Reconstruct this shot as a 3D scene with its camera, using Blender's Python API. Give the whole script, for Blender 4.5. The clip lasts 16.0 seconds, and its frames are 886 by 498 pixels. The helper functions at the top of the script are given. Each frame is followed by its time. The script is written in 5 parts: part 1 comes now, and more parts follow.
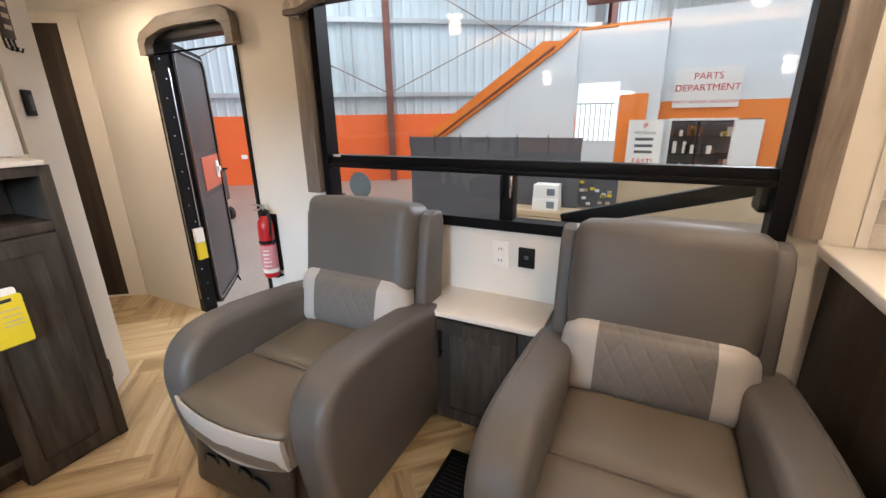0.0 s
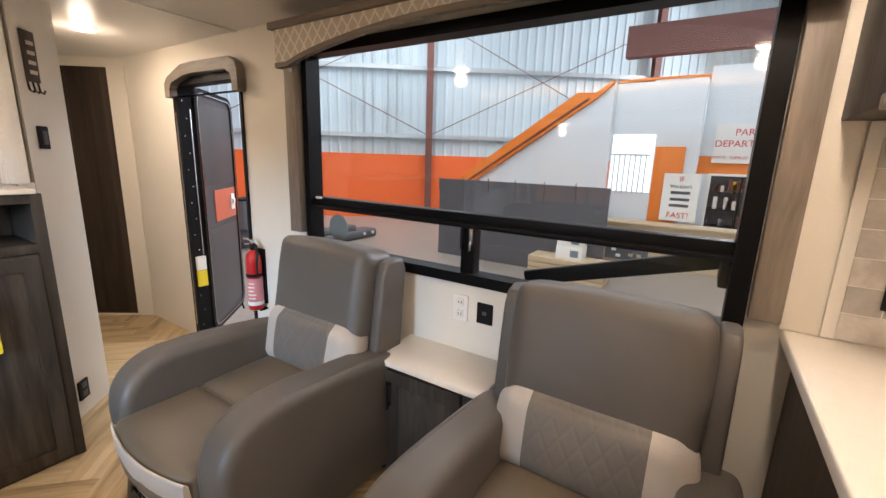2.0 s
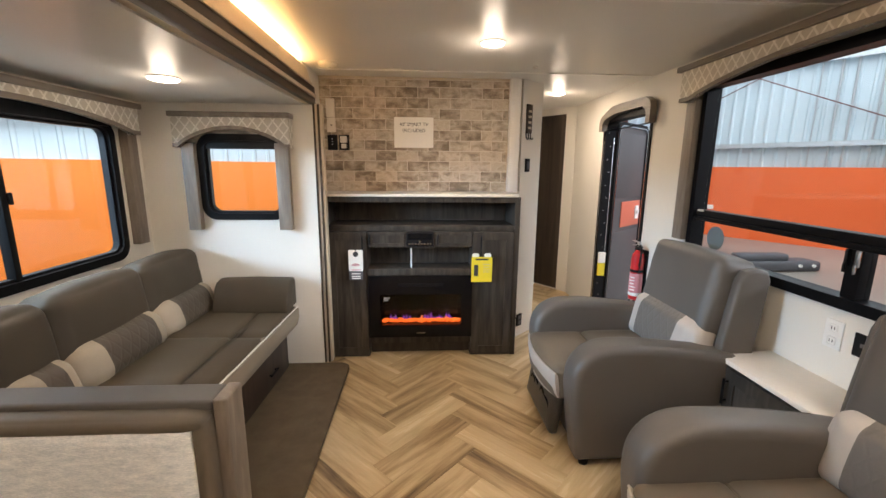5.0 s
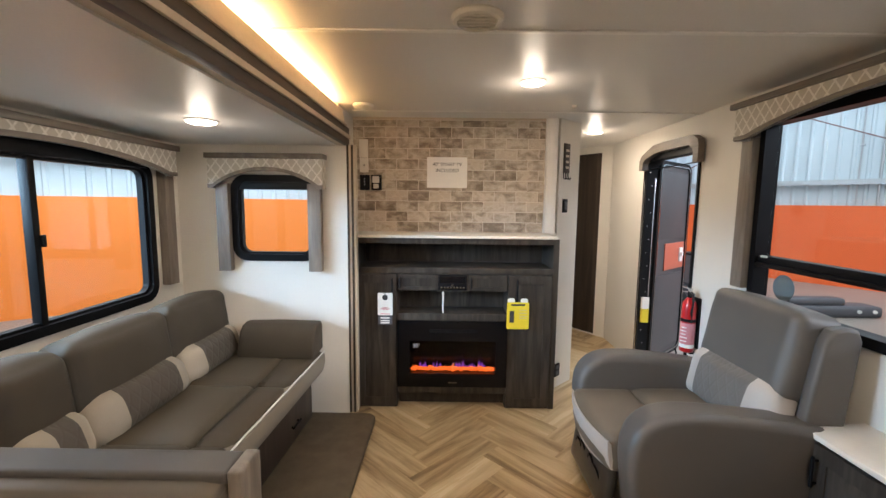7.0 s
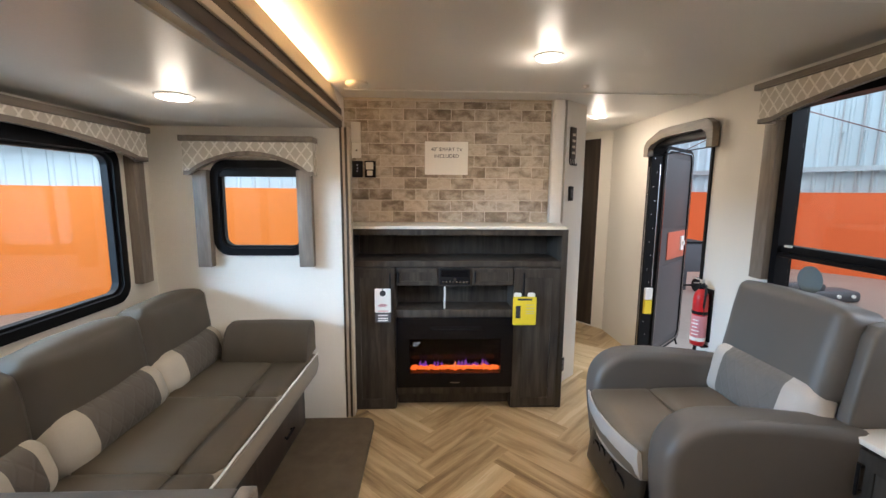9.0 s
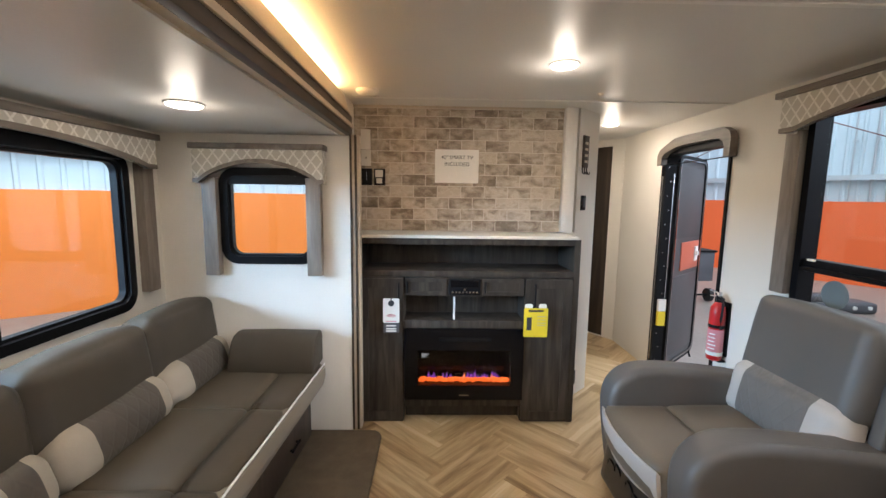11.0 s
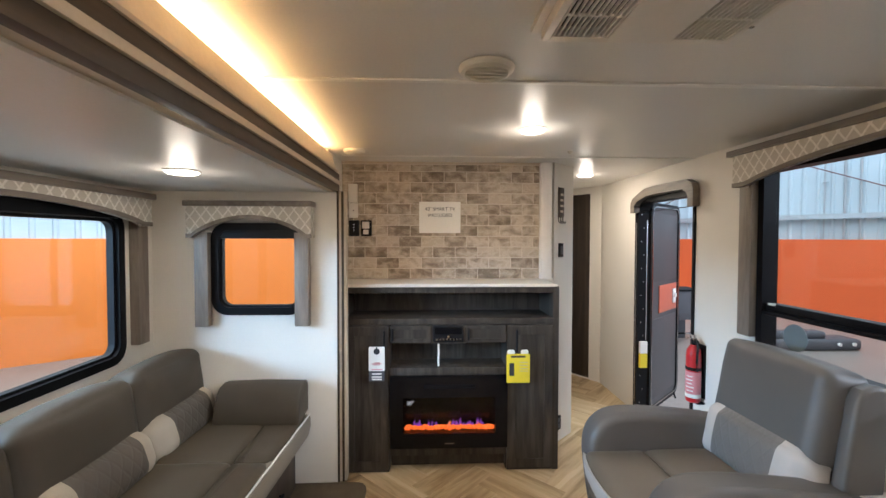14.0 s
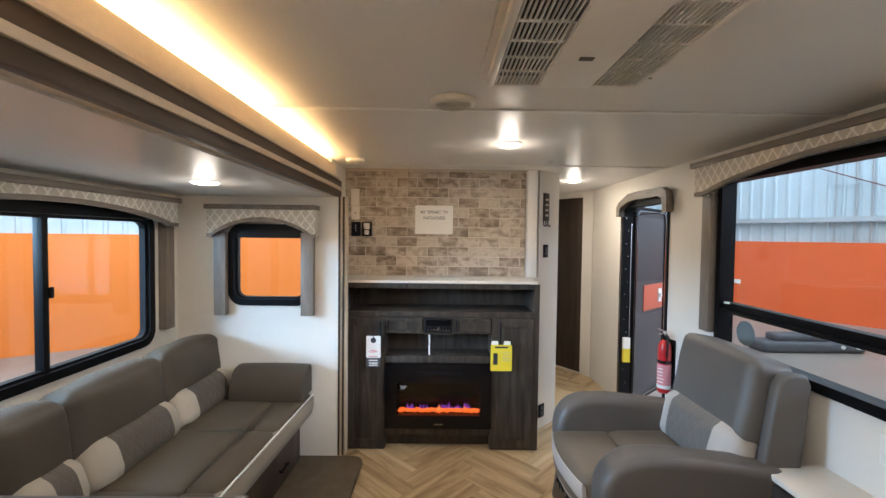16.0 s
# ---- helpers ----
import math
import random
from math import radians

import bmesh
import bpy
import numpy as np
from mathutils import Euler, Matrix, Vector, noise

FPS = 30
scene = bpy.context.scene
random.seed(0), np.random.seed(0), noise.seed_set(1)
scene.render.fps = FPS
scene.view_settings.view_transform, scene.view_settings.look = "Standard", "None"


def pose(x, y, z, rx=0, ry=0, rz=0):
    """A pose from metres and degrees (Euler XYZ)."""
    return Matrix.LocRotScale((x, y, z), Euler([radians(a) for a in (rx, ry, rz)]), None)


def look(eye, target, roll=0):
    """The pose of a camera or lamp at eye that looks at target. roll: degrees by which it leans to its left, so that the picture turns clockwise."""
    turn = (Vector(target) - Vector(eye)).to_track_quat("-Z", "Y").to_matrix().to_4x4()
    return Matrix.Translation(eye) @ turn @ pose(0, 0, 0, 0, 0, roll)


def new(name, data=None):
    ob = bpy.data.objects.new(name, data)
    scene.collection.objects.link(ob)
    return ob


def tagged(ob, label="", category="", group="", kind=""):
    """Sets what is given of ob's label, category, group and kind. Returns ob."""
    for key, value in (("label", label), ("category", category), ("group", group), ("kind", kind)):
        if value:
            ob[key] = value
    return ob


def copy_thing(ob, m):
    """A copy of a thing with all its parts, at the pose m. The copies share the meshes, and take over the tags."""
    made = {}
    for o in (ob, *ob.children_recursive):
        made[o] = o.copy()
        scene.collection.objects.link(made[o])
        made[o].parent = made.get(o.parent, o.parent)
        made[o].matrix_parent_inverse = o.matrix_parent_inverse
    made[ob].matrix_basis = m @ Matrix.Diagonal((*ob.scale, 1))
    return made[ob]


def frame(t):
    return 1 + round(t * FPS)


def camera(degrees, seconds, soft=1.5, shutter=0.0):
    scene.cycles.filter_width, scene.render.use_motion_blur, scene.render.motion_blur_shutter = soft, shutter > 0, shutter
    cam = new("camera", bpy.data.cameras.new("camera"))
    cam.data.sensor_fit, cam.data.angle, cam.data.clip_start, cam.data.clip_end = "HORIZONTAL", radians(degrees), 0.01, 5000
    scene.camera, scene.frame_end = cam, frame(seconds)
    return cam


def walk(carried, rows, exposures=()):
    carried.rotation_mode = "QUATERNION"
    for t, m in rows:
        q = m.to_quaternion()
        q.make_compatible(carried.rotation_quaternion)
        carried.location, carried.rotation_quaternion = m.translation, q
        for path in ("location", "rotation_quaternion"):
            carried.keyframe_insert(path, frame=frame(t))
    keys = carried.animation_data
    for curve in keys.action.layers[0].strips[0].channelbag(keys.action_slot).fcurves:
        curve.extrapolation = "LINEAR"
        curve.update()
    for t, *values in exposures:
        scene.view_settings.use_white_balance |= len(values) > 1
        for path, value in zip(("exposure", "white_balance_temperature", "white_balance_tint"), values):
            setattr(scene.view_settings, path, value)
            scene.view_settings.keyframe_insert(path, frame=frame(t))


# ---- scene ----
cam = camera(94.1, 16.0)
PATH = [
    (0, (0.327, 0.303, 1.302), (-0.535, 2.003, 0.697), -0.9),
    (0.5, (0.342, 0.288, 1.318), (-0.468, 2.031, 0.764), -0.9),
    (1, (0.389, 0.293, 1.319), (-0.374, 2.078, 0.837), -0.3),
    (1.5, (0.49, 0.409, 1.351), (-0.309, 2.184, 0.891), 0.6),
    (2, (0.6, 0.494, 1.347), (-0.448, 2.143, 0.92), 1.8),
    (2.5, (0.703, 0.447, 1.345), (-0.67, 1.844, 0.939), 1.3),
    (3, (0.828, 0.331, 1.355), (-0.808, 1.406, 0.945), 1.3),
    (3.5, (0.929, 0.273, 1.37), (-0.895, 0.987, 0.965), 1.0),
    (4, (1.076, 0.284, 1.38), (-0.83, 0.75, 0.993), 1.1),
    (4.5, (1.195, 0.317, 1.367), (-0.751, 0.57, 0.978), 0.8),
    (5, (1.222, 0.313, 1.365), (-0.737, 0.424, 0.976), 0.5),
    (5.2, (1.228, 0.3, 1.356), (-0.736, 0.377, 0.985), 0.6),
    (7.3, (1.021, 0.247, 1.413), (-0.968, 0.238, 1.201), 0.6),
    (7.5, (0.978, 0.214, 1.428), (-1.008, 0.231, 1.195), 0.6),
    (8, (0.919, 0.186, 1.407), (-1.063, 0.239, 1.146), 0.5),
    (8.5, (0.898, 0.16, 1.389), (-1.082, 0.237, 1.117), 0.4),
    (10.8, (0.849, 0.125, 1.401), (-1.131, 0.178, 1.124), 0.8),
    (11, (0.842, 0.123, 1.407), (-1.142, 0.167, 1.16), 0.8),
    (11.5, (0.844, 0.131, 1.442), (-1.152, 0.169, 1.324), 1.1),
    (12, (0.847, 0.138, 1.449), (-1.151, 0.176, 1.377), 1.0),
    (12.5, (0.856, 0.151, 1.45), (-1.142, 0.185, 1.386), 0.5),
    (13, (0.872, 0.161, 1.45), (-1.127, 0.203, 1.391), 0.3),
    (13.5, (0.903, 0.161, 1.453), (-1.096, 0.225, 1.398), 0.2),
    (14, (0.947, 0.174, 1.47), (-1.051, 0.255, 1.417), 0.1),
    (14.5, (0.98, 0.187, 1.483), (-1.018, 0.268, 1.444), 0.2),
    (15, (1.036, 0.241, 1.492), (-0.963, 0.307, 1.471), 0.3),
    (15.5, (1.129, 0.273, 1.486), (-0.87, 0.322, 1.454), 0.4),
    (16, (1.221, 0.315, 1.49), (-0.778, 0.331, 1.428), 0.7),
]
walk(cam, [(t, look(eye, target, roll)) for t, eye, target, roll in PATH],
     [(0, 0.10, 6750, 19), (2, 0.08, 6750, 19), (4.5, 0.14, 6600, 16), (7.5, 0.06, 6150, 14), (11, 0.06, 5950, 13), (16, 0.04, 5800, 12)])

# ---- world and light ----
world = bpy.data.worlds.new("showroom_sky")
world.use_nodes = True
scene.world = world
wn = world.node_tree.nodes
sky = wn.new("ShaderNodeTexSky")
sky.sky_type, sky.sun_disc = "NISHITA", False
sky.sun_elevation, sky.sun_rotation = radians(45), radians(120)
world.node_tree.links.new(sky.outputs[0], wn["Background"].inputs[0])
wn["Background"].inputs[1].default_value = 0.1


def area_lamp(name, eye, target, size_x, size_y, watts, color=(1, 1, 1)):
    data = bpy.data.lights.new(name, "AREA")
    data.shape, data.size, data.size_y = "RECTANGLE", size_x, size_y
    data.energy, data.color = watts, color
    ob = new(name, data)
    ob.matrix_world = look(eye, target)
    return ob


WARM = (1.0, 0.85, 0.65)
LED = (1.0, 0.58, 0.21)
# Unseen area lamps, added overhead to brighten the showroom walls and floor.
area_lamp("showroom_fill_front", (-1, 6.0, 6.6), (-1, 5.0, 0), 9.0, 4.0, 420, (0.86, 0.94, 1.0))
area_lamp("showroom_fill_rear", (-2, -4.2, 6.6), (-2, -4.0, 0), 8.0, 3.0, 1000, (0.86, 0.94, 1.0))
area_lamp("showroom_fill_far", (-8.0, 9.5, 6.6), (-9.0, 10.2, 0), 6.0, 6.0, 430, (0.86, 0.94, 1.0))
# Added high lamp, out of view: cool fill through the wide window.
area_lamp("window_side_fill", (5.5, 15.5, 6.2), (-0.5, 1.0, 1.0), 9.0, 1.6, 1700, (0.80, 0.90, 1.0))
# Added blue fill, out of view, for recliner fronts through the slide-out window.
area_lamp("slide_side_fill", (1.5, -5.6, 2.2), (0.2, 2.0, 0.9), 5.0, 1.0, 1000, (0.50, 0.76, 1.0))
area_lamp("cove_light", (0.35, -0.424, 1.935), (0.35, -0.36, 2.1), 3.7, 0.03, 15, LED)


def puck_lamp(x, y, z, watts):
    """A flat lens throws most of its light straight down; an added point lamp below it brightens the ceiling."""
    data = bpy.data.lights.new("puck_light", "AREA")
    data.shape, data.size, data.energy, data.color = "DISK", 0.10, watts, WARM
    new("puck_light", data).location = (x, y, z - 0.022)
    data = bpy.data.lights.new("puck_ceiling_fill", "POINT")
    data.energy, data.color, data.shadow_soft_size = watts * 0.34, WARM, 0.05
    new("puck_ceiling_fill", data).location = (x, y, z - 0.085)


# ---- materials ----
def shader(name, color, rough=0.5, metal=0.0, vary=0.12, scale=3.0, fine=60.0, bump=0.15, stretch=(1, 1, 1), spread=0.0, emit=0.0, coat=0.0, spec=0.5):
    """A surface whose colour wanders at two scales, with a fine relief."""
    m = bpy.data.materials.new(name)
    m.use_nodes = True
    nt = m.node_tree
    n, l = nt.nodes, nt.links
    p = n["Principled BSDF"]
    tc = n.new("ShaderNodeTexCoord")
    mp = n.new("ShaderNodeMapping")
    mp.inputs["Scale"].default_value = stretch
    l.new(tc.outputs["Object"], mp.inputs[0])
    big, small = n.new("ShaderNodeTexNoise"), n.new("ShaderNodeTexNoise")
    big.inputs["Scale"].default_value, small.inputs["Scale"].default_value = scale, fine
    big.inputs["Detail"].default_value, small.inputs["Detail"].default_value = 3, 4
    l.new(mp.outputs[0], big.inputs[0])
    l.new(mp.outputs[0], small.inputs[0])
    mix = n.new("ShaderNodeMath")
    mix.operation = "ADD"
    l.new(big.outputs[0], mix.inputs[0])
    l.new(small.outputs[0], mix.inputs[1])
    if spread:
        info = n.new("ShaderNodeObjectInfo")
        rnd = n.new("ShaderNodeMath")
        rnd.operation, rnd.inputs[1].default_value = "MULTIPLY", spread
        l.new(info.outputs["Random"], rnd.inputs[0])
        add = n.new("ShaderNodeMath")
        add.operation = "ADD"
        l.new(mix.outputs[0], add.inputs[0])
        l.new(rnd.outputs[0], add.inputs[1])
        off = n.new("ShaderNodeCombineXYZ")
        off.inputs[2].default_value = 0.0
        wide = n.new("ShaderNodeMath")
        wide.operation, wide.inputs[1].default_value = "MULTIPLY", 37.0
        l.new(info.outputs["Random"], wide.inputs[0])
        l.new(wide.outputs[0], off.inputs[0])
        l.new(wide.outputs[0], off.inputs[1])
        l.new(off.outputs[0], mp.inputs["Location"])
        mix = add
    rng = n.new("ShaderNodeMapRange")
    rng.inputs["From Min"].default_value, rng.inputs["From Max"].default_value = 0.6, 1.4 + spread
    rng.inputs["To Min"].default_value, rng.inputs["To Max"].default_value = 0.0, 1.0
    l.new(mix.outputs[0], rng.inputs[0])
    ramp = n.new("ShaderNodeMix")
    ramp.data_type = "RGBA"
    ramp.inputs[6].default_value = (*[c * (1 - vary) for c in color], 1)
    ramp.inputs[7].default_value = (*[min(1, c * (1 + vary)) for c in color], 1)
    l.new(rng.outputs[0], ramp.inputs[0])
    l.new(ramp.outputs[2], p.inputs["Base Color"])
    p.inputs["Roughness"].default_value, p.inputs["Metallic"].default_value = rough, metal
    p.inputs["Coat Weight"].default_value, p.inputs["Specular IOR Level"].default_value = coat, spec
    if bump:
        b = n.new("ShaderNodeBump")
        b.inputs["Strength"].default_value, b.inputs["Distance"].default_value = bump, 0.002
        l.new(small.outputs[0], b.inputs["Height"])
        l.new(b.outputs[0], p.inputs["Normal"])
    if emit:
        p.inputs["Emission Color"].default_value = (*color, 1)
        p.inputs["Emission Strength"].default_value = emit
    return m


def glass(name, tint=(1, 1, 1), gloss=1.0):
    """A clear pane: what passes is tinted, and the mirror gloss grows towards grazing sight."""
    m = bpy.data.materials.new(name)
    m.use_nodes = True
    n, l = m.node_tree.nodes, m.node_tree.links
    n.remove(n["Principled BSDF"])
    face, tr, gl, mx = n.new("ShaderNodeLayerWeight"), n.new("ShaderNodeBsdfTransparent"), n.new("ShaderNodeBsdfGlossy"), n.new("ShaderNodeMixShader")
    steep, gain = n.new("ShaderNodeMath"), n.new("ShaderNodeMath")
    steep.operation, steep.inputs[1].default_value = "POWER", 5.0
    gain.operation, gain.inputs[1].default_value, gain.inputs[2].default_value = "MULTIPLY_ADD", 0.5 * gloss, 0.03 * gloss
    tr.inputs[0].default_value = (*tint, 1)
    gl.inputs["Roughness"].default_value = 0.0
    l.new(face.outputs["Facing"], steep.inputs[0])
    l.new(steep.outputs[0], gain.inputs[0])
    l.new(gain.outputs[0], mx.inputs[0])
    l.new(tr.outputs[0], mx.inputs[1])
    l.new(gl.outputs[0], mx.inputs[2])
    l.new(mx.outputs[0], n["Material Output"].inputs[0])
    return m


def ramped(name, stops, rough, scale, stretch, axis_noise=2.0, bump=0.2, spread=1.0, shift=0.0, grain=0.28, detail=6):
    """Grained wood: stretched noise through a row of colours, moved on for each piece."""
    m = bpy.data.materials.new(name)
    m.use_nodes = True
    n, l = m.node_tree.nodes, m.node_tree.links
    p = n["Principled BSDF"]
    tc, mp, info = n.new("ShaderNodeTexCoord"), n.new("ShaderNodeMapping"), n.new("ShaderNodeObjectInfo")
    mp.inputs["Scale"].default_value = stretch
    wide, off = n.new("ShaderNodeMath"), n.new("ShaderNodeCombineXYZ")
    wide.operation, wide.inputs[1].default_value = "MULTIPLY", 53.0 * spread
    l.new(info.outputs["Random"], wide.inputs[0])
    for k in range(3):
        l.new(wide.outputs[0], off.inputs[k])
    l.new(off.outputs[0], mp.inputs["Location"])
    l.new(tc.outputs["Object"], mp.inputs[0])
    noise_tex, fine = n.new("ShaderNodeTexNoise"), n.new("ShaderNodeTexNoise")
    noise_tex.inputs["Scale"].default_value, noise_tex.inputs["Detail"].default_value = scale, detail
    noise_tex.inputs["Distortion"].default_value = axis_noise
    fine.inputs["Scale"].default_value, fine.inputs["Detail"].default_value = scale * 7, 4
    l.new(mp.outputs[0], noise_tex.inputs[0])
    l.new(mp.outputs[0], fine.inputs[0])
    a, b = n.new("ShaderNodeMath"), n.new("ShaderNodeMath")
    a.operation, a.inputs[1].default_value = "MULTIPLY", grain
    l.new(fine.outputs[0], a.inputs[0])
    b.operation = "ADD"
    l.new(noise_tex.outputs[0], b.inputs[0])
    l.new(a.outputs[0], b.inputs[1])
    c, d = n.new("ShaderNodeMath"), n.new("ShaderNodeMath")
    c.operation, c.inputs[1].default_value = "MULTIPLY", shift
    l.new(info.outputs["Random"], c.inputs[0])
    d.operation = "ADD"
    l.new(b.outputs[0], d.inputs[0])
    l.new(c.outputs[0], d.inputs[1])
    ramp = n.new("ShaderNodeValToRGB")
    lo, hi = 0.28 + grain / 2, 0.71 + grain / 2 + shift
    el = ramp.color_ramp.elements
    el[0].position, el[0].color = lo, (*stops[0], 1)
    el[1].position, el[1].color = hi, (*stops[-1], 1)
    for k, col in enumerate(stops[1:-1], 1):
        e = el.new(lo + (hi - lo) * k / (len(stops) - 1))
        e.color = (*col, 1)
    l.new(d.outputs[0], ramp.inputs[0])
    l.new(ramp.outputs[0], p.inputs["Base Color"])
    p.inputs["Roughness"].default_value = rough
    bp = n.new("ShaderNodeBump")
    bp.inputs["Strength"].default_value, bp.inputs["Distance"].default_value = bump, 0.001
    l.new(fine.outputs[0], bp.inputs["Height"])
    l.new(bp.outputs[0], p.inputs["Normal"])
    return m


def diamonds(name, ground, line, size, width):
    """Woven valance cloth: an ogee lattice of light lines on a warm ground, from the object's x and z."""
    m = bpy.data.materials.new(name)
    m.use_nodes = True
    n, l = m.node_tree.nodes, m.node_tree.links
    p = n["Principled BSDF"]
    tc, sep = n.new("ShaderNodeTexCoord"), n.new("ShaderNodeSeparateXYZ")
    l.new(tc.outputs["Object"], sep.inputs[0])

    def op(kind, a, b=None):
        q = n.new("ShaderNodeMath")
        q.operation = kind
        for k, v in enumerate((a, b)):
            if v is None:
                continue
            if isinstance(v, (int, float)):
                q.inputs[k].default_value = v
            else:
                l.new(v, q.inputs[k])
        return q.outputs[0]
    along = op("ADD", sep.outputs[0], sep.outputs[1])
    u = op("DIVIDE", along, size)
    v = op("DIVIDE", sep.outputs[2], size * 1.3)
    s = op("PINGPONG", v, 0.5)
    masks = []
    for sign in (1, -1):
        f = op("FRACT", op("ADD", u, op("MULTIPLY", s, sign)))
        masks.append(op("LESS_THAN", op("ABSOLUTE", op("SUBTRACT", f, 0.5)), width))
    mask = op("MAXIMUM", masks[0], masks[1])
    nz = n.new("ShaderNodeTexNoise")
    nz.inputs["Scale"].default_value = 90
    l.new(tc.outputs["Object"], nz.inputs[0])
    mx = n.new("ShaderNodeMix")
    mx.data_type = "RGBA"
    mx.inputs[6].default_value, mx.inputs[7].default_value = (*ground, 1), (*line, 1)
    l.new(op("MULTIPLY", mask, op("ADD", nz.outputs[0], 0.35)), mx.inputs[0])
    l.new(mx.outputs[2], p.inputs["Base Color"])
    p.inputs["Roughness"].default_value = 0.9
    bp = n.new("ShaderNodeBump")
    bp.inputs["Strength"].default_value, bp.inputs["Distance"].default_value = 0.3, 0.002
    l.new(nz.outputs[0], bp.inputs["Height"])
    l.new(bp.outputs[0], p.inputs["Normal"])
    return m


def quilted(name, color, size):
    """Stitched leatherette: a diamond lattice pressed in, from the object's x and z."""
    m = shader(name, color, 0.52, vary=0.1, scale=9, fine=300, bump=0.25)
    n, l = m.node_tree.nodes, m.node_tree.links
    tc, sep = n.new("ShaderNodeTexCoord"), n.new("ShaderNodeSeparateXYZ")
    l.new(tc.outputs["Object"], sep.inputs[0])
    rows = []
    for sign in (1, -1):
        mad = n.new("ShaderNodeMath")
        mad.operation, mad.inputs[1].default_value = "MULTIPLY_ADD", 0.62 * sign
        l.new(sep.outputs[2], mad.inputs[0])
        l.new(sep.outputs[0], mad.inputs[2])
        div, ping, low = n.new("ShaderNodeMath"), n.new("ShaderNodeMath"), n.new("ShaderNodeMath")
        div.operation, div.inputs[1].default_value = "DIVIDE", size
        ping.operation, ping.inputs[1].default_value = "PINGPONG", 0.5
        low.operation, low.inputs[1].default_value = "MINIMUM", 0.16
        l.new(mad.outputs[0], div.inputs[0])
        l.new(div.outputs[0], ping.inputs[0])
        l.new(ping.outputs[0], low.inputs[0])
        rows.append(low)
    least = n.new("ShaderNodeMath")
    least.operation = "MINIMUM"
    l.new(rows[0].outputs[0], least.inputs[0])
    l.new(rows[1].outputs[0], least.inputs[1])
    b = n.new("ShaderNodeBump")
    b.inputs["Strength"].default_value, b.inputs["Distance"].default_value = 0.6, 0.012
    l.new(least.outputs[0], b.inputs["Height"])
    old = next(q for q in n if q.bl_idname == "ShaderNodeBump" and q is not b and q != b)
    l.new(b.outputs[0], old.inputs["Normal"])
    return m


M_WALL = shader("cream_wallboard", (0.74, 0.70, 0.63), 0.55, vary=0.05, scale=2, fine=220, bump=0.25)
M_WHITE = shader("white_paint", (0.80, 0.78, 0.74), 0.4, vary=0.03, bump=0.05)
M_CEIL = shader("satin_ceiling_panel", (0.70, 0.675, 0.64), 0.36, vary=0.04, scale=1.5, fine=120, bump=0.06)
M_WOOD = ramped("grey_stained_wood", [(0.024, 0.019, 0.015), (0.044, 0.036, 0.029), (0.074, 0.061, 0.050)], 0.48, 2.2, (6, 6, 0.7), 1.5)
M_WOOD.node_tree.nodes["Principled BSDF"].inputs["Specular IOR Level"].default_value = 0.3
M_TRIM = ramped("taupe_wood_trim", [(0.13, 0.105, 0.082), (0.19, 0.155, 0.125), (0.25, 0.21, 0.17)], 0.5, 2.5, (7, 7, 0.8), 1.0)
M_TRIMX = ramped("taupe_wood_trim_along", [(0.12, 0.095, 0.075), (0.17, 0.14, 0.11), (0.22, 0.185, 0.15)], 0.5, 2.5, (0.8, 7, 7), 1.0)
M_DARK = ramped("dark_brown_door_wood", [(0.018, 0.011, 0.007), (0.035, 0.022, 0.014), (0.06, 0.04, 0.027)], 0.5, 2.0, (7, 7, 0.5), 1.0)
M_BROWNBAND = ramped("brown_band_trim", [(0.030, 0.018, 0.009), (0.048, 0.030, 0.016), (0.070, 0.046, 0.026)], 0.5, 2.0, (0.7, 7, 7), 1.0)
M_TANBAND = shader("tan_band_trim", (0.54, 0.455, 0.35), 0.5, vary=0.08)
M_VINYL = shader("taupe_leatherette", (0.100, 0.089, 0.080), 0.46, vary=0.10, scale=5, fine=420, bump=0.22)
# Same leatherette, lighter and browner: warm lamplight from above put into the colour.
M_VINYL_LIT = shader("taupe_leatherette_warm_lit", (0.128, 0.103, 0.075), 0.48, vary=0.10, scale=5, fine=420, bump=0.22)
M_PALE = shader("pale_grey_leatherette", (0.44, 0.405, 0.37), 0.45, vary=0.08, scale=7, fine=420, bump=0.2)
# Recliner leatherette again, with the sofa's dimmer, warmer light put into the colour.
M_SOFA_SHADED = shader("leatherette_in_warm_shade", (0.060, 0.047, 0.031), 0.6, vary=0.12, scale=6, fine=420, bump=0.3, spec=0.35)
M_SOFASEAT_SHADED = shader("seat_leatherette_in_warm_shade", (0.072, 0.055, 0.034), 0.6, vary=0.12, scale=6, fine=420, bump=0.3, spec=0.35)
M_BEIGE = shader("beige_upholstery", (0.37, 0.31, 0.235), 0.6, vary=0.1, scale=7, fine=420, bump=0.25)
M_APRON = shader("tan_leatherette", (0.23, 0.19, 0.14), 0.5, vary=0.1, scale=6, fine=420, bump=0.22)
M_FLAP = shader("dark_coated_cloth", (0.030, 0.026, 0.022), 0.30, vary=0.15, scale=8, fine=300, bump=0.2)
# Reflection of orange in the door's pane, painted as a flat colour.
M_ORANGE_REFLECTION = shader("painted_orange_reflection", (0.60, 0.15, 0.09), 0.35, vary=0.06, bump=0.05)
M_QUILT = quilted("quilted_grey_leatherette", (0.135, 0.122, 0.11), 0.06)
# Darker copy of the quilted leatherette: the sofa's dim light is in the colour.
M_SOFAQUILT_SHADED = quilted("quilted_leatherette_in_warm_shade", (0.078, 0.062, 0.045), 0.06)
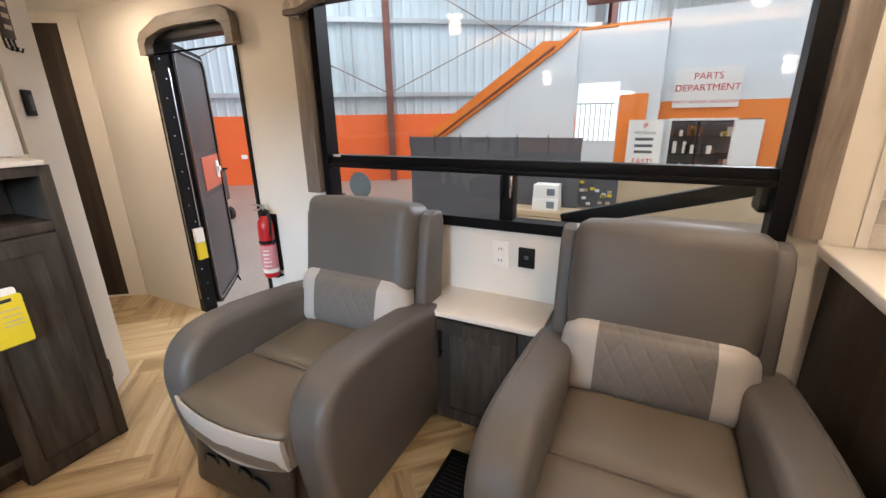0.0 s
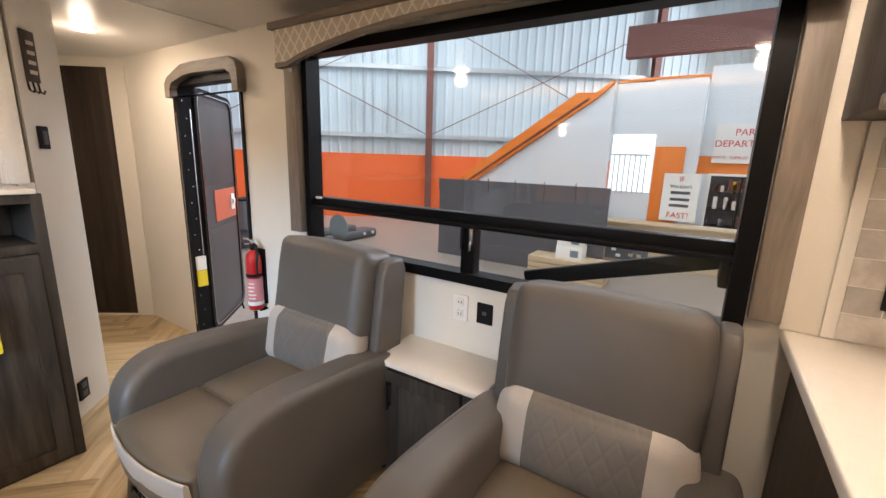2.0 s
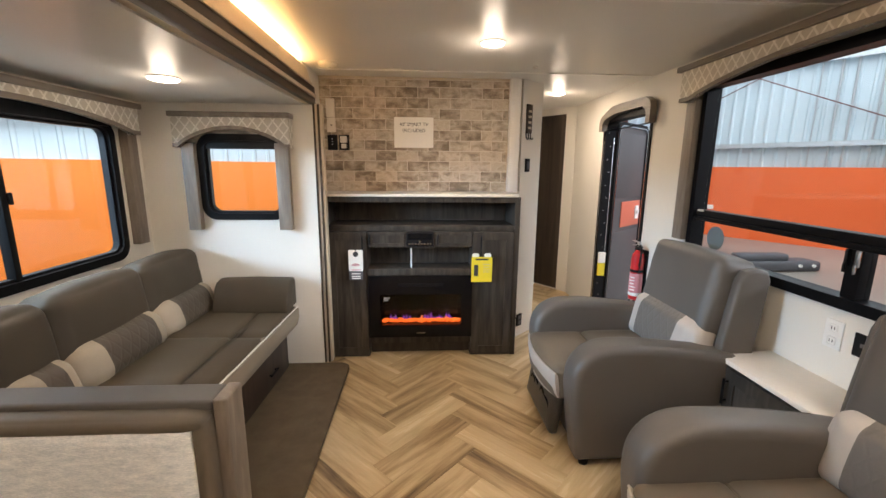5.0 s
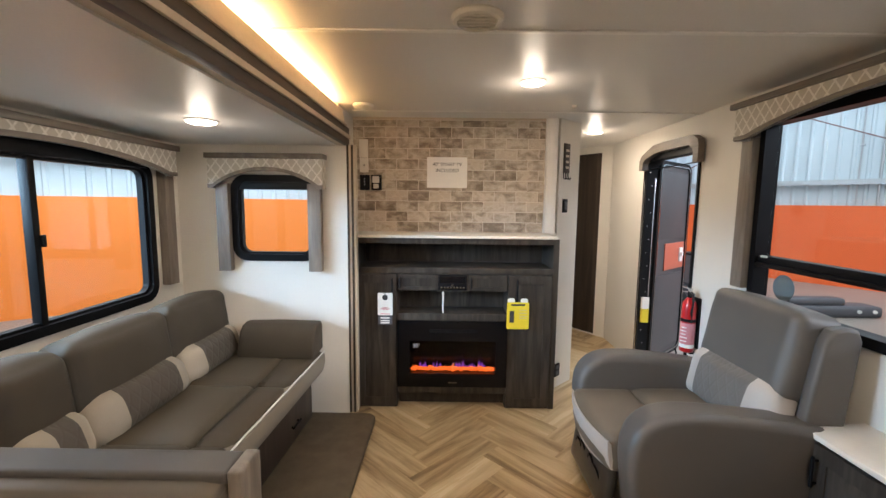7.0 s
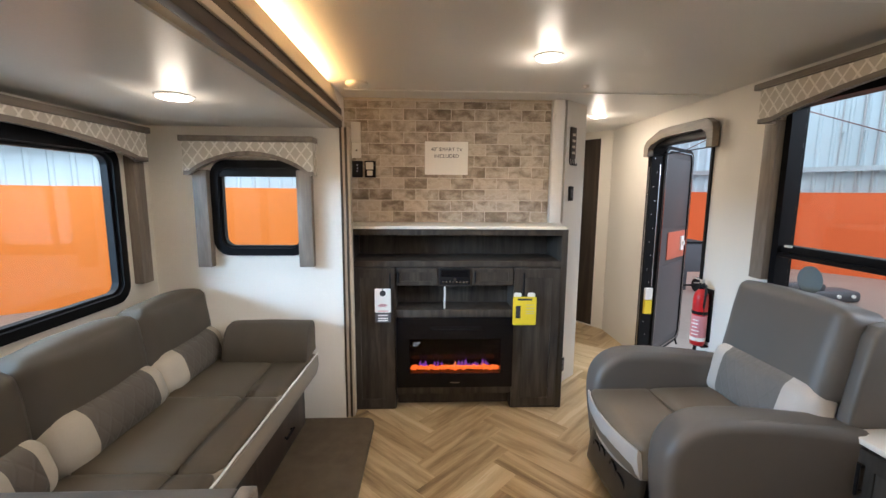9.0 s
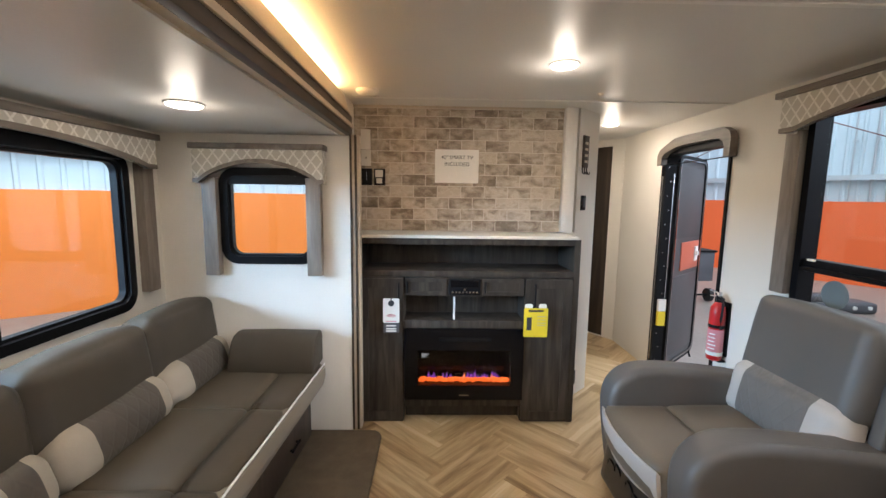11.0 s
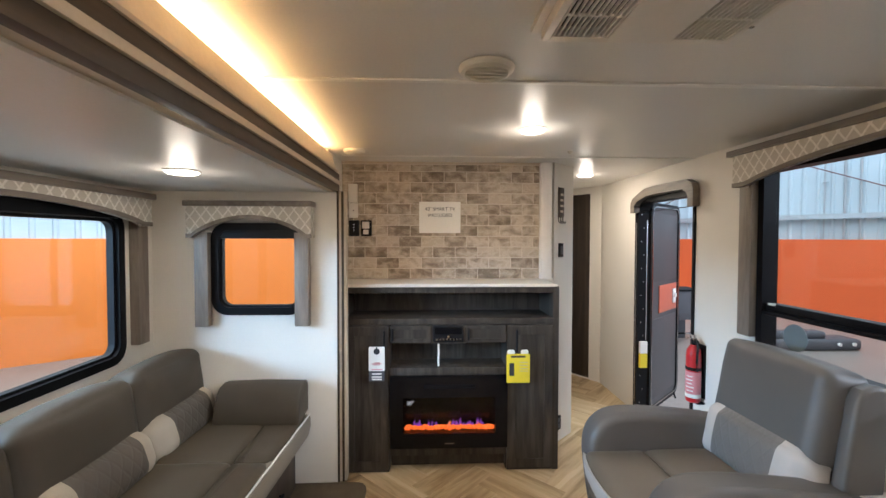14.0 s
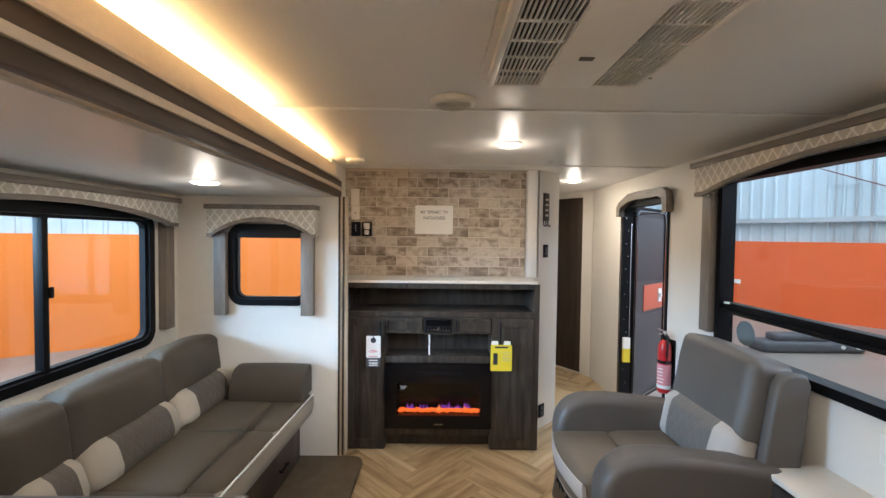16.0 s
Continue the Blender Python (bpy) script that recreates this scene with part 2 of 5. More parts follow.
# Grey tweed raised to blue-white: cool daylight is put into its colour.
M_TWEED = shader("pale_tweed_cloth", (0.82, 0.885, 0.96), 0.9, vary=0.30, scale=70, fine=330, bump=0.8, stretch=(1, 0.25, 1))
M_CARPET = shader("brown_low_carpet", (0.105, 0.078, 0.047), 0.95, vary=0.3, scale=14, fine=420, bump=1.0)
M_COUNTER = shader("cream_solid_counter", (0.74, 0.69, 0.62), 0.3, vary=0.03, scale=30, fine=260, bump=0.02)
M_BLACK = shader("black_aluminium", (0.006, 0.006, 0.007), 0.4, vary=0.1, spec=0.10)
M_BLACKP = shader("black_plastic", (0.008, 0.008, 0.009), 0.45, vary=0.1, spec=0.15)
M_GLOSS = shader("black_glass_front", (0.004, 0.004, 0.005), 0.15, vary=0.05, bump=0, spec=0.2)
M_CHROME = shader("brushed_chrome", (0.6, 0.6, 0.6), 0.22, 1.0, vary=0.05)
M_RED = shader("red_enamel", (0.50, 0.012, 0.015), 0.28, vary=0.08, coat=0.4)
M_PAPER = shader("white_paper", (0.82, 0.80, 0.76), 0.8, vary=0.03, bump=0.05)
M_YELLOW = shader("yellow_card", (0.80, 0.62, 0.03), 0.5, vary=0.05, bump=0.02)
M_ORANGE = shader("orange_wall_paint", (0.85, 0.215, 0.02), 0.5, vary=0.06, scale=0.5)
# The same orange paint, with the redder light on the end wall mixed in.
M_ORANGE_REDDENED = shader("orange_paint_reddened_by_light", (0.82, 0.135, 0.025), 0.5, vary=0.06, scale=0.5)
M_PINK = shader("pink_print", (0.65, 0.25, 0.27), 0.6, vary=0.05)
M_INK = shader("dark_ink", (0.03, 0.03, 0.035), 0.6, vary=0.05, bump=0)
M_REDINK = shader("red_ink", (0.62, 0.03, 0.04), 0.6, vary=0.05, bump=0)
M_SIDING = shader("ribbed_white_siding", (0.52, 0.61, 0.65), 0.55, vary=0.06, scale=0.6)
M_BLOCK = shader("white_block_wall", (0.72, 0.75, 0.77), 0.6, vary=0.05, scale=0.5)
M_STEEL = shader("oxide_red_steel", (0.16, 0.055, 0.042), 0.55, vary=0.15)
M_GREYP = shader("dark_grey_partition", (0.085, 0.085, 0.095), 0.6, vary=0.12)
M_CONC = shader("smooth_concrete", (0.29, 0.245, 0.21), 0.4, vary=0.15, scale=0.7, fine=20)
M_GALV = shader("galvanised_steel", (0.45, 0.47, 0.48), 0.4, 0.6, vary=0.1)
M_ROOF = shader("pale_roof_insulation", (0.62, 0.59, 0.53), 0.7, vary=0.08, scale=0.4)
# Emission stands in for daylight on the office window.
M_GLOWPANE = shader("self_glowing_frosted_glass", (0.86, 0.93, 1.0), 0.4, vary=0.05, bump=0, emit=0.9)
M_GREYDOT = shader("slate_grey_paint", (0.15, 0.19, 0.21), 0.6, vary=0.05)
M_PLY = shader("pale_plywood", (0.52, 0.39, 0.25), 0.6, vary=0.1)
M_RUBBER = shader("black_rubber", (0.012, 0.012, 0.012), 0.7, vary=0.1)
M_DOORPANEL = shader("charcoal_door_panel", (0.075, 0.070, 0.070), 0.5, vary=0.1)
M_GLASS = glass("clear_window_glass", (0.94, 0.96, 0.95), 1.1)
M_TINT = glass("grey_tinted_glass", (0.85, 0.82, 0.80), 0.5)
M_BRICK = ramped("whitewashed_brick", [(0.13, 0.098, 0.068), (0.22, 0.172, 0.125), (0.40, 0.335, 0.26), (0.48, 0.41, 0.325), (0.56, 0.485, 0.395)], 0.6, 16.0, (1, 0.8, 1.3), 0.4, 0.2, 1.0, 0.34, 0.30, 5)
M_GROUT = shader("pale_grout", (0.46, 0.40, 0.33), 0.8, vary=0.1)
M_PALEGROUT = shader("pale_brick_joint", (0.60, 0.53, 0.44), 0.8, vary=0.1)
M_STONE = ramped("grey_stone_tile", [(0.33, 0.31, 0.29), (0.50, 0.475, 0.45), (0.66, 0.63, 0.595)], 0.5, 6.0, (1, 1, 1.4), 0.8, 0.15, 1.0, 0.35)
M_PLANK = ramped("light_oak_plank", [(0.12, 0.072, 0.030), (0.33, 0.225, 0.112), (0.52, 0.385, 0.215), (0.61, 0.47, 0.28), (0.68, 0.55, 0.36)], 0.42, 2.2, (0.6, 6, 6), 0.8, 0.12, 1.0, 0.30, 0.26, 5)
M_LENS = shader("lit_lamp_lens", (1.0, 0.86, 0.66), 0.4, vary=0.0, bump=0, emit=14.0)
M_STRIP = shader("lit_led_strip", (1.0, 0.70, 0.33), 0.4, vary=0.0, bump=0, emit=12.0)
M_FLAME = shader("lit_orange_embers", (1.0, 0.16, 0.02), 0.5, vary=0.3, scale=60, bump=0, emit=1.3)
M_FLAME2 = shader("lit_violet_flame", (0.20, 0.06, 0.55), 0.5, vary=0.3, scale=60, bump=0, emit=0.7)
M_FLAME3 = shader("lit_amber_flame", (1.0, 0.30, 0.05), 0.5, vary=0.3, scale=60, bump=0, emit=0.8)
M_DIGIT = shader("lit_white_digits", (0.6, 0.62, 0.66), 0.5, vary=0.0, bump=0, emit=0.25)
M_VALANCE = diamonds("lattice_valance_cloth", (0.52, 0.48, 0.41), (0.76, 0.73, 0.66), 0.060, 0.085)
M_VENTGREY = shader("dark_vent_recess", (0.05, 0.045, 0.04), 0.8, vary=0.1)
M_ACWHITE = shader("cream_moulded_plastic", (0.68, 0.64, 0.58), 0.4, vary=0.03, bump=0.03)


# ---- building helpers ----
def base_of(ob):
    v = Vector((0, 0, 0))
    while ob:
        v += ob.location
        ob = ob.parent
    return v


def thing(name, x, y, z, label, category, group=""):
    return tagged_at(new(name), (x, y, z), label, category, group)


def tagged_at(ob, place, label, category, group):
    ob.location = place
    ob.empty_display_size = 0.1
    return tagged(ob, label, category, group)


def part(name, bm, material, parent=None, label="", smooth=True):
    """Links a bmesh, drawn in the world's metres, as one mesh object under a thing or part."""
    bmesh.ops.recalc_face_normals(bm, faces=bm.faces[:])
    me = bpy.data.meshes.new(name)
    if parent:
        bmesh.ops.translate(bm, vec=-base_of(parent), verts=bm.verts[:])
    bm.to_mesh(me)
    bm.free()
    if smooth:
        me.shade_smooth()
        me.set_sharp_from_angle(angle=radians(38))
    me.materials.append(material)
    ob = new(name, me)
    ob.parent = parent
    if label:
        tagged(ob, label)
    return ob


def structure(name, bm, material, label="", category=""):
    ob = part(name, bm, material)
    return tagged(ob, label or name.replace("_", " "), category or "structure", kind="structure")


def bx(x0, x1, y0, y1, z0, z1, bev=0.0, seg=2):
    bm = bmesh.new()
    bmesh.ops.create_cube(bm, size=1)
    bmesh.ops.scale(bm, vec=(x1 - x0, y1 - y0, z1 - z0), verts=bm.verts[:])
    bmesh.ops.translate(bm, vec=((x0 + x1) / 2, (y0 + y1) / 2, (z0 + z1) / 2), verts=bm.verts[:])
    if bev:
        bmesh.ops.bevel(bm, geom=bm.edges[:] + bm.verts[:], offset=bev, segments=seg, profile=0.6, affect="EDGES")
    return bm


def join(*bms):
    out = bmesh.new()
    for b in bms:
        me = bpy.data.meshes.new("scratch")
        b.to_mesh(me)
        b.free()
        out.from_mesh(me)
        bpy.data.meshes.remove(me)
    return out


def moved(bm, m):
    bmesh.ops.transform(bm, matrix=m, verts=bm.verts[:])
    return bm


def turned(bm, m, x, y, z):
    """Turns a bmesh about the point (x, y, z)."""
    return moved(bm, Matrix.Translation((x, y, z)) @ m @ Matrix.Translation((-x, -y, -z)))


def prism(points, axis, a, b, bev=0.0, seg=2, edges="all"):
    """A polygon pushed along an axis from a to b. points: the other two coordinates, in x, y, z order."""
    bm = bmesh.new()
    put = {"x": lambda p, k: (k, p[0], p[1]), "y": lambda p, k: (p[0], k, p[1]), "z": lambda p, k: (p[0], p[1], k)}[axis]
    lo = [bm.verts.new(put(p, a)) for p in points]
    hi = [bm.verts.new(put(p, b)) for p in points]
    bm.faces.new(lo)
    bm.faces.new(hi[::-1])
    for k in range(len(points)):
        q = (k + 1) % len(points)
        bm.faces.new((lo[k], hi[k], hi[q], lo[q]))
    bmesh.ops.recalc_face_normals(bm, faces=bm.faces[:])
    if bev:
        rim = [e for e in bm.edges if len({v in lo for v in e.verts}) == 1]
        bmesh.ops.bevel(bm, geom=rim, offset=bev, segments=seg, profile=0.55, affect="EDGES")
    return bm


def rod(p, q, r, n=12, r2=None):
    p, q = Vector(p), Vector(q)
    bm = bmesh.new()
    d = q - p
    bmesh.ops.create_cone(bm, cap_ends=True, segments=n, radius1=r, radius2=r if r2 is None else r2, depth=d.length)
    return moved(bm, Matrix.Translation((p + q) / 2) @ d.to_track_quat("Z", "Y").to_matrix().to_4x4())


def lathe(profile, x, y, z, n=24):
    bm = bmesh.new()
    rings = []
    for r, h in profile:
        rings.append([bm.verts.new((x + r * math.cos(2 * math.pi * k / n), y + r * math.sin(2 * math.pi * k / n), z + h)) for k in range(n)])
    for a, b in zip(rings, rings[1:]):
        for k in range(n):
            bm.faces.new((a[k], a[(k + 1) % n], b[(k + 1) % n], b[k]))
    bm.faces.new(rings[0][::-1])
    bm.faces.new(rings[-1])
    return bm


def cushion(x0, x1, y0, y1, z0, z1, r=0.04, puff=0.015, n=10, wobble=0.003):
    """A soft block: rounded edges, bulging faces, slightly uneven."""
    bm = bmesh.new()
    bmesh.ops.create_cube(bm, size=2)
    bmesh.ops.subdivide_edges(bm, edges=bm.edges[:], cuts=n, use_grid_fill=True)
    c = Vector(((x0 + x1) / 2, (y0 + y1) / 2, (z0 + z1) / 2))
    h = Vector(((x1 - x0) / 2, (y1 - y0) / 2, (z1 - z0) / 2))
    for v in bm.verts:
        s = [math.copysign(abs(k) ** 0.72, k) for k in v.co]
        p = Vector([s[k] * h[k] for k in range(3)])
        inner = Vector([max(-(h[k] - r), min(h[k] - r, p[k])) for k in range(3)])
        off = p - inner
        if off.length > 1e-6:
            p = inner + off.normalized() * min(r, max(abs(o) for o in off))
        for k in range(3):
            if abs(v.co[k]) > 0.999:
                a, b = (q for q in range(3) if q != k)
                p[k] += math.copysign(puff * (1 - s[a] ** 2) * (1 - s[b] ** 2), v.co[k])
        q = c + p
        v.co = q + Vector(noise.noise_vector(q * 9)) * wobble
    return bm


def sliced(bm, xa, xb):
    """The piece of a soft block between two upright cuts."""
    for at, way in ((xa, -1), (xb, 1)):
        bmesh.ops.bisect_plane(bm, geom=bm.verts[:] + bm.edges[:] + bm.faces[:], plane_co=(at, 0, 0), plane_no=(way, 0, 0), clear_outer=True)
    return bm


def tube(points, r, n=8, closed=False):
    bm = bmesh.new()
    pts = [Vector(p) for p in points]
    rings = []
    for k, p in enumerate(pts):
        a = pts[k - 1] if (k or closed) else p
        b = pts[(k + 1) % len(pts)] if (k + 1 < len(pts) or closed) else p
        q = (b - a).to_track_quat("Z", "Y")
        rings.append([bm.verts.new(p + q @ Vector((r * math.cos(2 * math.pi * i / n), r * math.sin(2 * math.pi * i / n), 0))) for i in range(n)])
    pairs = list(zip(rings, rings[1:])) + ([(rings[-1], rings[0])] if closed else [])
    for a, b in pairs:
        for i in range(n):
            bm.faces.new((a[i], a[(i + 1) % n], b[(i + 1) % n], b[i]))
    if not closed:
        bm.faces.new(rings[0][::-1])
        bm.faces.new(rings[-1])
    return bm


def eased(points, n=4):
    """A smooth line through the points."""
    p = [Vector(q) for q in points]
    p = [p[0]] + p + [p[-1]]
    out = []
    for k in range(1, len(p) - 2):
        a, b, c, d = p[k - 1:k + 3]
        for i in range(n):
            t = i / n
            out.append(tuple(0.5 * (2 * b + (c - a) * t + (2 * a - 5 * b + 4 * c - d) * t * t + (3 * b - a - 3 * c + d) * t ** 3)))
    return out + [tuple(p[-1])]


def rounded(u0, u1, v0, v1, r, n=6):
    """The corners of a rounded rectangle, counter-clockwise."""
    out = []
    for cu, cv, a in ((u1 - r, v0 + r, -90), (u1 - r, v1 - r, 0), (u0 + r, v1 - r, 90), (u0 + r, v0 + r, 180)):
        for k in range(n + 1):
            t = radians(a + 90 * k / n)
            out.append((cu + r * math.cos(t), cv + r * math.sin(t)))
    return out


def ring(outer, inner, axis, a, b):
    """A flat frame between two outlines with the same number of corners, pushed along an axis."""
    bm = bmesh.new()
    put = {"x": lambda p, k: (k, p[0], p[1]), "y": lambda p, k: (p[0], k, p[1]), "z": lambda p, k: (p[0], p[1], k)}[axis]
    vs = [[bm.verts.new(put(p, k)) for p in o] for o in (outer, inner) for k in (a, b)]
    n = len(outer)
    for k in range(n):
        q = (k + 1) % n
        for s, t in ((0, 1), (1, 3), (3, 2), (2, 0)):
            bm.faces.new((vs[s][k], vs[s][q], vs[t][q], vs[t][k]))
    return bm


def lettering(text, size, m, material, parent, name="lettering", extrude=0.0008):
    cu = bpy.data.curves.new(name, "FONT")
    cu.body, cu.size, cu.extrude, cu.align_x, cu.align_y = text, size, extrude, "CENTER", "CENTER"
    tmp = bpy.data.objects.new(name, cu)
    me = bpy.data.meshes.new_from_object(tmp)
    bpy.data.objects.remove(tmp)
    me.transform(m)
    if parent:
        me.transform(Matrix.Translation(-base_of(parent)))
    me.materials.append(material)
    ob = new(name, me)
    ob.parent = parent
    return ob


# ---- the trailer's shell ----
YW, CEIL, XB, XE, YB, SC = 1.945, 2.0, -1.952, -1.47, -1.39, 1.735
floor = structure("floor", bx(-3.75, 2.6, -0.46, YW, -0.06, -0.004), M_GROUT, "thin dark bed under light oak herringbone planks", "floor")
structure("slide_floor", bx(XE - 0.06, 2.6, YB, -0.462, -0.06, -0.004), M_CONC, "plain boarded floor of the slide-out", "floor")
structure("ceiling", join(bx(-3.75, 2.6, -0.46, YW + 0.05, CEIL, CEIL + 0.05),
                          ), M_CEIL, "satin grey ceiling panels", "ceiling")
for k, x in enumerate((-0.462, -1.735)):
    structure("trim_ceiling_batten", bx(x, x + 0.024, -0.36, YW, CEIL - 0.007, CEIL - 0.0005, 0.002), M_WHITE, "thin cream batten across the ceiling", "trim")
# Unseen slab, thicker than a roof, keeps the rear fill off the office block.
structure("trailer_roof", bx(-3.9, 2.75, -0.6, YW + 0.06, CEIL + 0.055, CEIL + 0.28), M_WHITE, "unseen white slab over the trailer, added to block light", "roof")
structure("slide_ceiling", bx(XE - 0.06, 2.6, YB - 0.05, -0.40, SC, SC + 0.04), M_CEIL, "satin grey low ceiling of the slide-out", "ceiling")
structure("wall_window_side", join(
    bx(-3.75, -2.45, YW, YW + 0.05, -0.06, CEIL), bx(-2.45, -1.70, YW, YW + 0.05, 1.79, CEIL),
    bx(-1.70, -1.15, YW, YW + 0.05, -0.06, CEIL), bx(-1.15, 0.72, YW, YW + 0.05, -0.06, 0.86),
    bx(-1.15, 0.72, YW, YW + 0.05, 1.83, CEIL), bx(0.72, 2.6, YW, YW + 0.05, -0.06, CEIL)), M_WALL, "cream wallboard wall with a door and a wide window", "wall")
structure("wall_rear", bx(2.6, 2.65, YB - 0.05, YW + 0.05, -0.06, CEIL), M_WALL, "plain cream wallboard wall", "wall")
structure("wall_fireplace", bx(XB - 0.05, XB - 0.0005, -0.46, 1.066, -0.06, CEIL), M_PALEGROUT, "wall behind the brick-patterned panel", "wall")
structure("wall_corner_angled", prism([(-1.91, 1.068), (-2.10, 1.27), (-3.75, 1.27), (-3.75, 1.22), (-2.12, 1.22), (-1.96, 1.068)], "z", 0, CEIL), M_WALL, "cream angled wall end beside the hall", "wall")
structure("wall_hall_end", prism([(-3.17, YW), (-3.75, 1.51), (-3.79, 1.56), (-3.24, YW)], "z", 1.93, CEIL), M_WALL, "cream wall over the hall door", "wall")
structure("wall_hall_back", bx(-3.80, -3.75, -0.46, YW + 0.05, -0.06, CEIL), M_WALL, "plain cream wall closing the hall", "wall")
structure("wall_slide_back", join(
    bx(XE - 0.06, -1.22, YB - 0.05, YB, -0.06, SC), bx(-1.22, 0.10, YB - 0.05, YB, -0.06, 0.85),
    bx(-1.22, 0.10, YB - 0.05, YB, 1.58, SC), bx(0.10, 2.6, YB - 0.05, YB, -0.06, SC)), M_WALL, "cream wallboard wall of the slide-out with a wide window", "wall")
structure("wall_slide_end", join(
    bx(XE - 0.06, XE, YB, -1.03, -0.06, SC), bx(XE - 0.06, XE, -1.03, -0.55, -0.06, 1.05),
    bx(XE - 0.06, XE, -1.03, -0.55, 1.50, SC), bx(XE - 0.06, XE, -0.55, -0.345, 0.03, SC)), M_WALL, "cream wallboard end wall of the slide-out", "wall")
structure("wall_slide_opening", join(bx(-3.75, XE - 0.07, -0.46, -0.41, -0.06, CEIL), bx(XE - 0.07, 2.6, -0.50, -0.46, 1.775, CEIL)), M_WALL, "cream wall beside and above the slide-out opening", "wall")
for ya, yb, xj, mj in ((-0.345, -0.334, -1.466, M_BROWNBAND), (-0.334, -0.319, -1.474, M_TANBAND), (-0.319, -0.307, -1.470, M_BROWNBAND), (-0.307, -0.294, -1.478, M_TANBAND)):
    structure("trim_slide_jamb", bx(xj - 0.06, xj, ya, yb, 0.034, 1.740, 0.002), mj, "thin upright trim strip down the slide-out jamb", "trim")

# the stepped fascia over the slide-out, with the lit cove above it
fascia = thing("cove_fascia", 0.5, -0.36, 1.715, "stepped tan and brown fascia hiding a warm light strip", "trim")
part("lower_band", bx(-1.53, 2.6, -0.37, -0.340, 1.741, 1.781, 0.003), M_BROWNBAND, fascia, "dark brown band")
part("middle_band", bx(-1.53, 2.6, -0.37, -0.332, 1.781, 1.803, 0.003), M_TANBAND, fascia, "tan band")
part("upper_band", bx(-1.53, 2.6, -0.37, -0.340, 1.803, 1.846, 0.003), M_BROWNBAND, fascia, "dark brown band")
part("top_board", prism([(-0.385, 1.846), (-0.334, 1.846), (-0.334, 1.856), (-0.342, 1.860), (-0.366, 1.944), (-0.372, 1.944)], "x", -1.45, 2.6), M_TANBAND, fascia, "tan sloping board")
part("back_board", bx(-1.53, 2.6, -0.46, -0.37, 1.742, 1.777), M_TANBAND, fascia)
part("light_strip", bx(-1.44, 2.5, -0.430, -0.418, 1.918, 1.924), M_STRIP, fascia, "glowing warm light strip")


def valance(name, axis, u0, u1, wall, out, z0, z1, rise, label, lip=0.025):
    """A boxed pelmet on a wall: arched cloth front, top cap, side returns, trim along the arch."""
    sign = 1 if out > wall else -1
    ob = thing(name, *((u0 + u1) / 2, wall, z0) if axis == "y" else (wall, (u0 + u1) / 2, z0), label, "valance")
    arch = []
    n = 24
    flat = 0.05 * (u1 - u0)
    for k in range(n + 1):
        u = u0 + (u1 - u0) * k / n
        s = max(0.0, min(1.0, (u - u0 - flat) / (u1 - u0 - 2 * flat)))
        arch.append((u, z0 + rise * math.sin(math.pi * s) ** 0.7))
    face = arch + [(u1, z1 - 0.03), (u0, z1 - 0.03)]
    part("cloth_front", prism(face, axis, out - sign * 0.02, out), M_VALANCE, ob, "pale lattice-patterned cloth")
    band = arch + [(u, z + 0.022) for u, z in arch[::-1]]
    part("arch_trim", prism(band, axis, out - sign * 0.022, out + sign * 0.004), M_TRIMX if axis == "y" else M_TRIM, ob, "taupe arched edge")
    lo, hi = sorted((wall, out - sign * 0.02))
    for a, b in ((u0, u0 + 0.015), (u1 - 0.015, u1)):
        part("side_return", bx(a, b, lo, hi, z0, z1 - 0.03) if axis == "y" else bx(lo, hi, a, b, z0, z1 - 0.03), M_VALANCE, ob)
    lo, hi = sorted((wall, out + sign * 0.02))
    part("top_cap", bx(u0 - lip, u1 + lip, lo, hi, z1 - 0.03, z1, 0.004) if axis == "y" else bx(lo, hi, u0 - lip, u1 + lip, z1 - 0.03, z1, 0.004), M_TRIMX, ob, "taupe wooden top cap")
    return ob


def side_panel(x0, x1, y0, y1, z0, z1):
    ob = part("window_side_panel", bx(x0, x1, y0, y1, z0, z1, 0.004), M_TRIM)
    return tagged(ob, "taupe wooden panel beside the window", "window panel", "window side panels")


# ---- the wide window ----
win = thing("window_1", -0.215, YW, 0.84, "wide black-framed window with fixed upper pane and two lower panes", "window")
tagged(win, kind="structure")
part("window_frame", ring([(-1.175, 0.84), (0.737, 0.84), (0.737, 1.86), (-1.175, 1.86)], [(-1.138, 0.885), (0.685, 0.885), (0.685, 1.815), (-1.138, 1.815)], "y", YW - 0.014, YW + 0.07), M_BLACK, win)
part("middle_rail", join(bx(-1.138, 0.685, YW + 0.005, YW + 0.06, 1.085, 1.135, 0.006), bx(-1.138, 0.685, YW - 0.012, YW + 0.01, 1.075, 1.097, 0.006)), M_BLACK, win, "black horizontal rail")
part("mullion", bx(-0.235, -0.175, YW + 0.0, YW + 0.06, 0.885, 1.085, 0.005), M_BLACK, win)
for x in (-0.225, -0.185):
    part("catch", join(bx(x - 0.006, x + 0.006, YW - 0.016, YW + 0.0, 1.01, 1.075, 0.003), bx(x - 0.004, x + 0.004, YW - 0.02, YW - 0.012, 0.985, 1.02, 0.002)), M_CHROME if x > -0.2 else M_BLACKP, win)
part("white_clip", bx(-1.108, -1.07, YW - 0.006, YW + 0.004, 1.127, 1.137), M_WHITE, win)
for x0, x1, z0, z1 in ((-1.115, 0.685, 1.135, 1.815), (-1.115, -0.235, 0.885, 1.085), (-0.175, 0.685, 0.885, 1.085)):
    g = part("pane", bx(x0, x1, YW + 0.034, YW + 0.038, z0, z1), M_GLASS, win)
    g.visible_shadow = False
